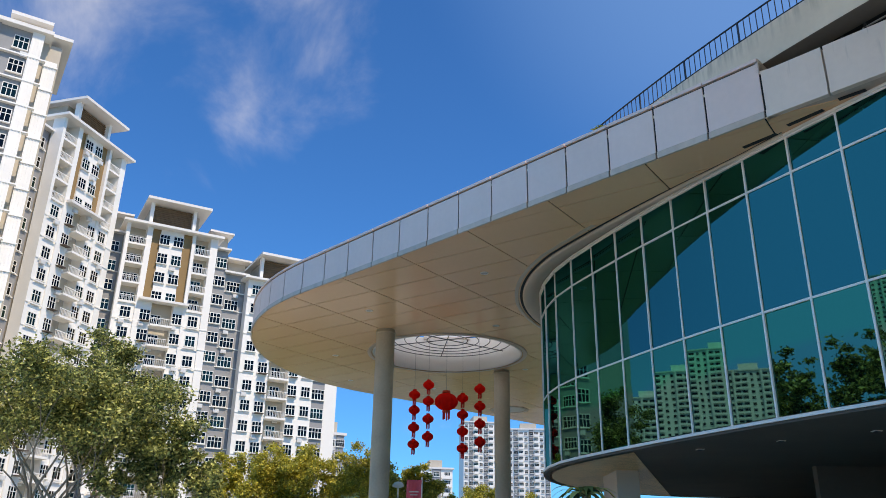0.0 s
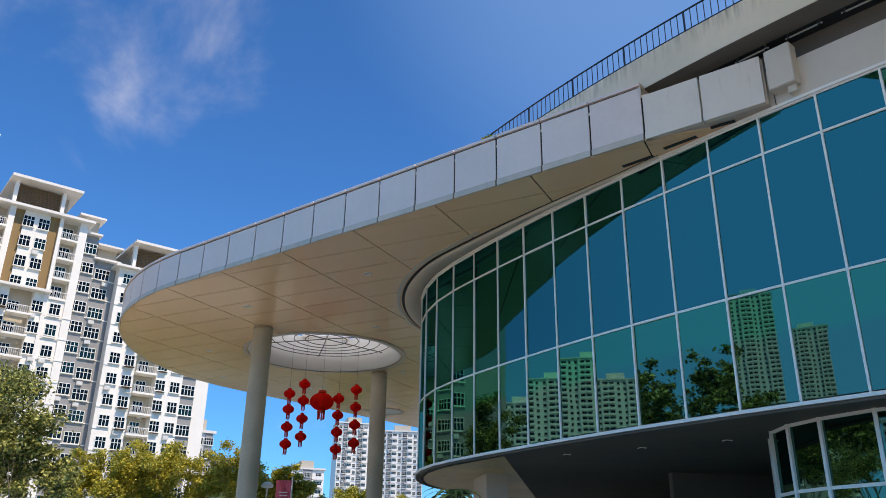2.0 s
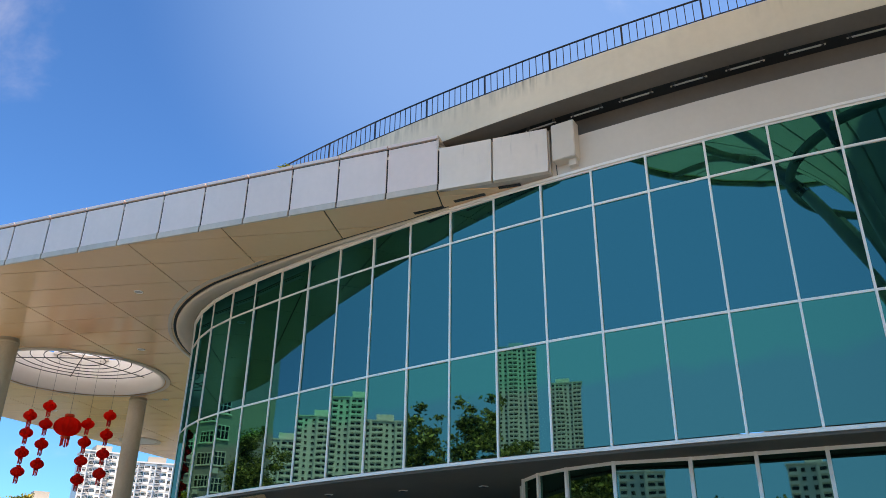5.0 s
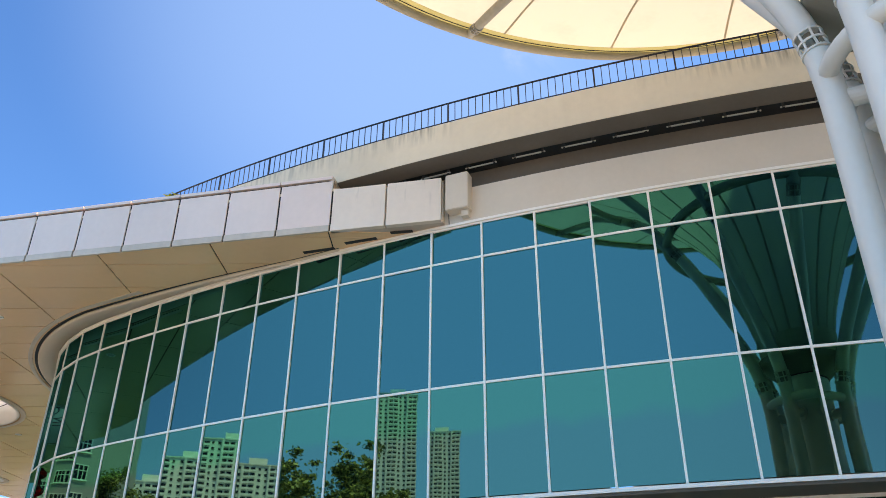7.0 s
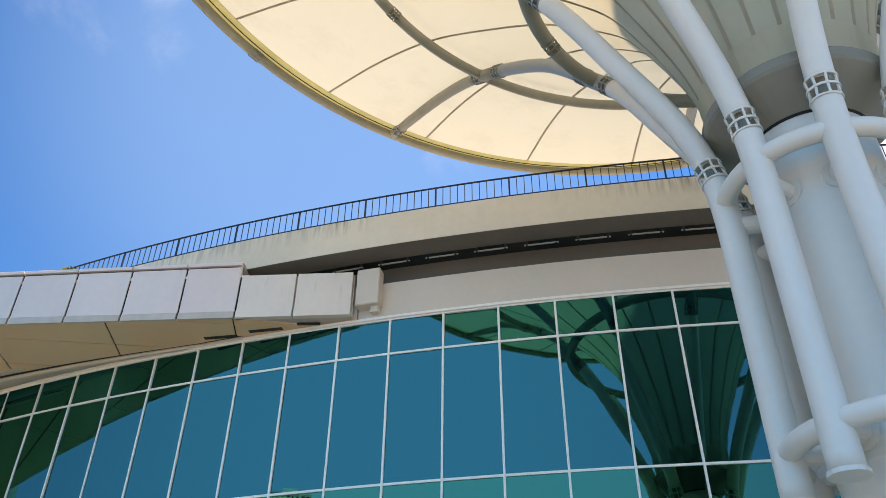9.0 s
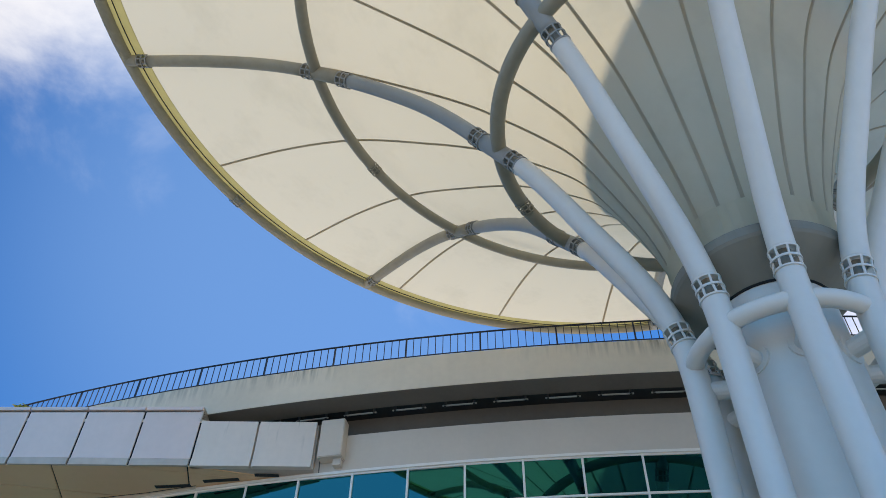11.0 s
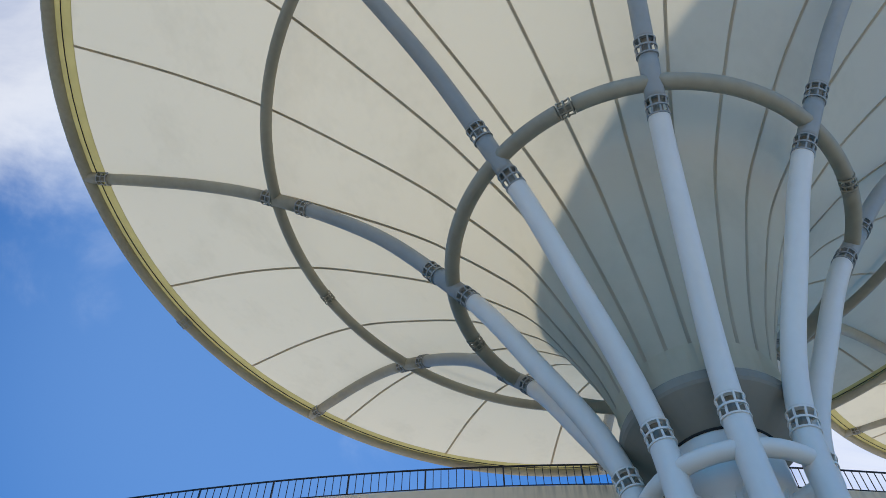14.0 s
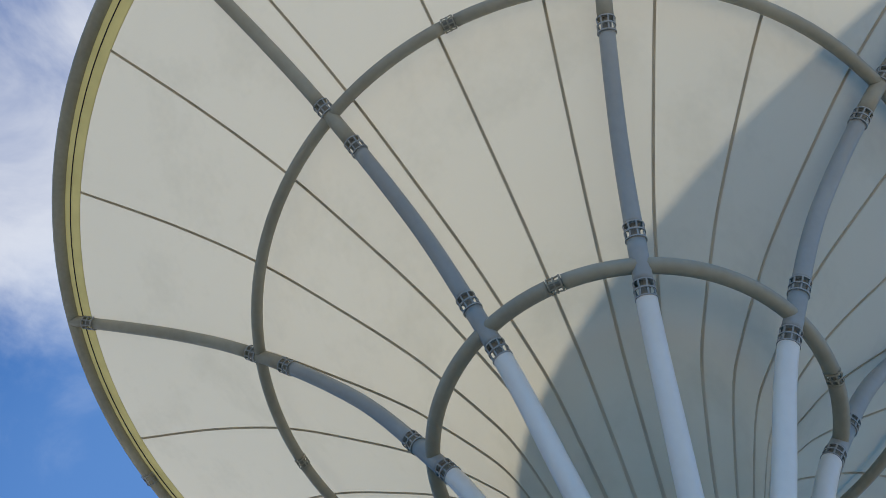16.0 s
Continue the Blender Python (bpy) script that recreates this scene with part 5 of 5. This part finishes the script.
tree(-11.6, 24.0, 7.9, 5.0, M_LEAF, 48000, 0.062, 3, "large dense dark green tree with pale forked stems", 5, 0.57)
tree(-17.0, 40.5, 13.0, 5.4, M_LEAF, 36000, 0.09, 12, "rounded green tree standing behind the larger tree", 3, 0.5)
tree(-8.6, 25.0, 6.1, 2.5, M_LEAF, 13000, 0.068, 15, "lower dark green tree at the edge of the larger crown", 4, 0.55)
tree(-17.5, 27.0, 7.6, 4.2, M_LEAF, 40000, 0.068, 8, "dense green tree beside the larger one", 4, 0.55)
for k, (x, y, h, sp) in enumerate(((-13.5, 58, 9.6, 4.6), (-9.2, 60, 10.3, 4.9), (-5.4, 59, 9.9, 4.5), (-2.0, 62, 9.0, 3.6), (3.5, 78, 9.0, 4.2), (8.5, 80, 8.6, 3.6))):
    tree(x, y, h, sp, M_LEAF_Y, 24000, 0.10, 20 + k, "yellow-green street tree with thin spreading limbs", 3, 0.46)
for k, (x, y, h, sp) in enumerate(((-17, -5.5, 8.4, 3.6), (-20, 1.0, 8.8, 3.8), (-22, 17.5, 15.6, 4.2), (-21, 22.5, 14.8, 4.0), (-14, -13, 8.2, 3.8))):
    tree(x, y, h, sp, M_LEAF, 7000, 0.16, 40 + k, "green street tree across the forecourt", 3, 0.3)

# ---- red lanterns under the skylight ----
LY = 41.5


def lantern_meshes(r, tassel):
    prof = []
    for k in range(13):
        a = math.pi * (k / 12)
        prof.append((max(r * math.sin(a), 0.001) * (1 if 0 < k < 12 else 0.3), -0.74 * r * math.cos(a)))
    bm = bmesh.new()
    sides = 32
    rings = []
    for rr, z in prof:
        rings.append([bm.verts.new((rr * (1 - 0.05 * (k % 2)) * math.cos(2 * math.pi * k / sides), rr * (1 - 0.05 * (k % 2)) * math.sin(2 * math.pi * k / sides), z)) for k in range(sides)])
    for a, b in zip(rings, rings[1:]):
        for k in range(sides):
            bm.faces.new((a[k], a[(k + 1) % sides], b[(k + 1) % sides], b[k]))
    cap = lathe(bmesh.new(), [(0.001, 0.92 * r), (0.34 * r, 0.92 * r), (0.36 * r, 0.76 * r)], 16)
    foot = lathe(bmesh.new(), [(0.36 * r, -0.76 * r), (0.34 * r, -0.90 * r), (0.001, -0.90 * r)], 16)
    ts = bmesh.new()
    for k in range(9):
        a = 2 * math.pi * k / 9
        x, y = 0.26 * r * math.cos(a), 0.26 * r * math.sin(a)
        box(ts, x - 0.06 * r, x + 0.06 * r, y - 0.06 * r, y + 0.06 * r, -0.88 * r - tassel * (0.9 + 0.1 * (k % 3)), -0.88 * r)
    return mesh("shade", bm, M_RED), mesh("cap", cap, M_GOLD if r > 0.5 else M_RED), mesh("foot", foot, M_GOLD if r > 0.5 else M_RED), mesh("tassel", ts, M_DEEPRED)


SMALL, LARGE = lantern_meshes(0.30, 0.24), lantern_meshes(0.62, 0.36)
for x, zs in ((-1.38, (8.23, 7.43, 6.53, 5.68)), (-0.65, (8.76, 7.90, 6.98, 6.07)), (0.29, (7.89,)), (1.15, (8.09, 7.23, 6.37, 5.51)), (2.05, (8.59, 7.68, 6.77, 5.85))):
    for n, z in enumerate(zs):
        big = x == 0.29
        lan = thing("red_lantern", "large round red silk festival lantern with tassel" if big else "small round red silk festival lantern with tassel", "lantern", "red lanterns", at=(x, LY, E0 + z))
        for nm, me in zip(("shade", "cap", "foot", "tassel"), LARGE if big else SMALL):
            part(nm, me, None, lan)
        top = Z_SOF + 1.82
        part("cord", tube(bmesh.new(), [(0, 0, 0.2), (0, 0, top - E0 - z)], 0.006, 5), M_WIRE, lan)

# ---- banner, street lamp, roof plant ----
bn = thing("banner", "red street banner on a thin pole below the canopy", "banner", at=(-1.35, 44.0, 0))
part("pole", tube(bmesh.new(), [(0.42, 0, 0), (0.42, 0, 5.9)], 0.04, 8), M_ALU, bn)
bm = bmesh.new()
g = [[bm.verts.new((-0.4 + 0.8 * i / 6, 0.05 * math.sin(i * 1.1 + j * 0.5), 4.2 + 1.55 * j / 8)) for i in range(7)] for j in range(9)]
for j in range(8):
    for i in range(6):
        bm.faces.new((g[j][i], g[j][i + 1], g[j + 1][i + 1], g[j + 1][i]))
part("cloth", bm, M_BANNER, bn)
part("print", boxes((-0.25, 0.25, -0.075, -0.07, 5.1, 5.16), (-0.2, 0.2, -0.075, -0.07, 4.95, 5.0)), M_FRAME, bn, "pale printed bars")
lp = thing("street_lamp", "white round-headed street lamp among the trees", "lamp", at=(-2.9, 58.0, 0))
part("pole", tube(bmesh.new(), [(0, 0, 0), (0, 0, 6.5)], 0.06, 8), M_ALU, lp)
part("head", lathe(bmesh.new(), [(0.001, 6.95), (0.25, 6.9), (0.42, 6.7), (0.40, 6.58), (0.1, 6.5), (0.001, 6.5)], 20), M_WHITE, lp, "", True)
p, n2 = edge_at(4.9)
pl = thing("roof_plant", "small yellow-green weed growing on the canopy edge", "plant", at=(p.x - n2.x * 0.2, p.y - n2.y * 0.2, fascia_top(4.9) - 0.02))
nr = np.random.RandomState(4)
bm = bmesh.new()
for k in range(60):
    q = Vector((nr.uniform(-0.28, 0.28), nr.uniform(-0.1, 0.1), nr.uniform(0.02, 0.16)))
    a, b = Vector(nr.normal(0, 0.06, 3)), Vector(nr.normal(0, 0.06, 3))
    bm.faces.new([bm.verts.new(q - a), bm.verts.new(q + b), bm.verts.new(q + a)])
part("leaves", bm, M_LEAF_Y, pl)
part("stem", tube(bmesh.new(), [(-0.3, 0, 0.0), (0, 0, 0.08), (0.3, 0, 0.0)], 0.012, 5), M_BARK, pl)
# potted palm at the entrance
pm = thing("palm_plant", "dark green palm shrub beneath the raised hall", "plant", at=(4.5, 25.5, 0))
bm = bmesh.new()
for k in range(26):
    a = 2 * math.pi * k / 26 + nr.uniform(-0.1, 0.1)
    l, up = nr.uniform(0.8, 1.3), nr.uniform(0.5, 1.2)
    prev = None
    for j in range(6):
        t = j / 5
        c = Vector((math.cos(a) * l * t, math.sin(a) * l * t, 3.62 + up * t - 1.1 * t * t))
        w = 0.13 * math.sin(math.pi * min(t + 0.12, 1)) + 0.01
        s = Vector((-math.sin(a), math.cos(a), 0)) * w
        cur = (bm.verts.new(c - s), bm.verts.new(c + s))
        if prev:
            bm.faces.new((prev[0], prev[1], cur[1], cur[0]))
        prev = cur
part("fronds", bm, M_LEAF, pm)
part("stem", tube(bmesh.new(), [(0, 0, 0), (0.05, 0, 1.8), (0, 0, 3.66)], [0.09, 0.07, 0.05], 8), M_BARK, pm)

# ---- panes and bars of the curtain wall ----
LEVELS = ((Z_SILL, Z_LOW, M_GLASS_LOW), (Z_LOW, Z_UP, M_GLASS), (Z_UP, Z_HEAD, M_GLASS))
W = 2 * ARC_R * math.sin(BAY / ARC_R / 2)
pane_me = [mesh("pane", boxes((0.03, W - 0.03, -0.012, 0.012, a + 0.03, b - 0.03)), m) for a, b, m in LEVELS]
mull_me = mesh("mullion", boxes((-0.026, 0.026, -0.10, 0.05, Z_SILL, Z_HEAD)), M_ALU)
tran_me = mesh("transom", boxes((0.026, W - 0.026, -0.08, 0.042, -0.028, 0.028)), M_ALU)
rng = random.Random(5)
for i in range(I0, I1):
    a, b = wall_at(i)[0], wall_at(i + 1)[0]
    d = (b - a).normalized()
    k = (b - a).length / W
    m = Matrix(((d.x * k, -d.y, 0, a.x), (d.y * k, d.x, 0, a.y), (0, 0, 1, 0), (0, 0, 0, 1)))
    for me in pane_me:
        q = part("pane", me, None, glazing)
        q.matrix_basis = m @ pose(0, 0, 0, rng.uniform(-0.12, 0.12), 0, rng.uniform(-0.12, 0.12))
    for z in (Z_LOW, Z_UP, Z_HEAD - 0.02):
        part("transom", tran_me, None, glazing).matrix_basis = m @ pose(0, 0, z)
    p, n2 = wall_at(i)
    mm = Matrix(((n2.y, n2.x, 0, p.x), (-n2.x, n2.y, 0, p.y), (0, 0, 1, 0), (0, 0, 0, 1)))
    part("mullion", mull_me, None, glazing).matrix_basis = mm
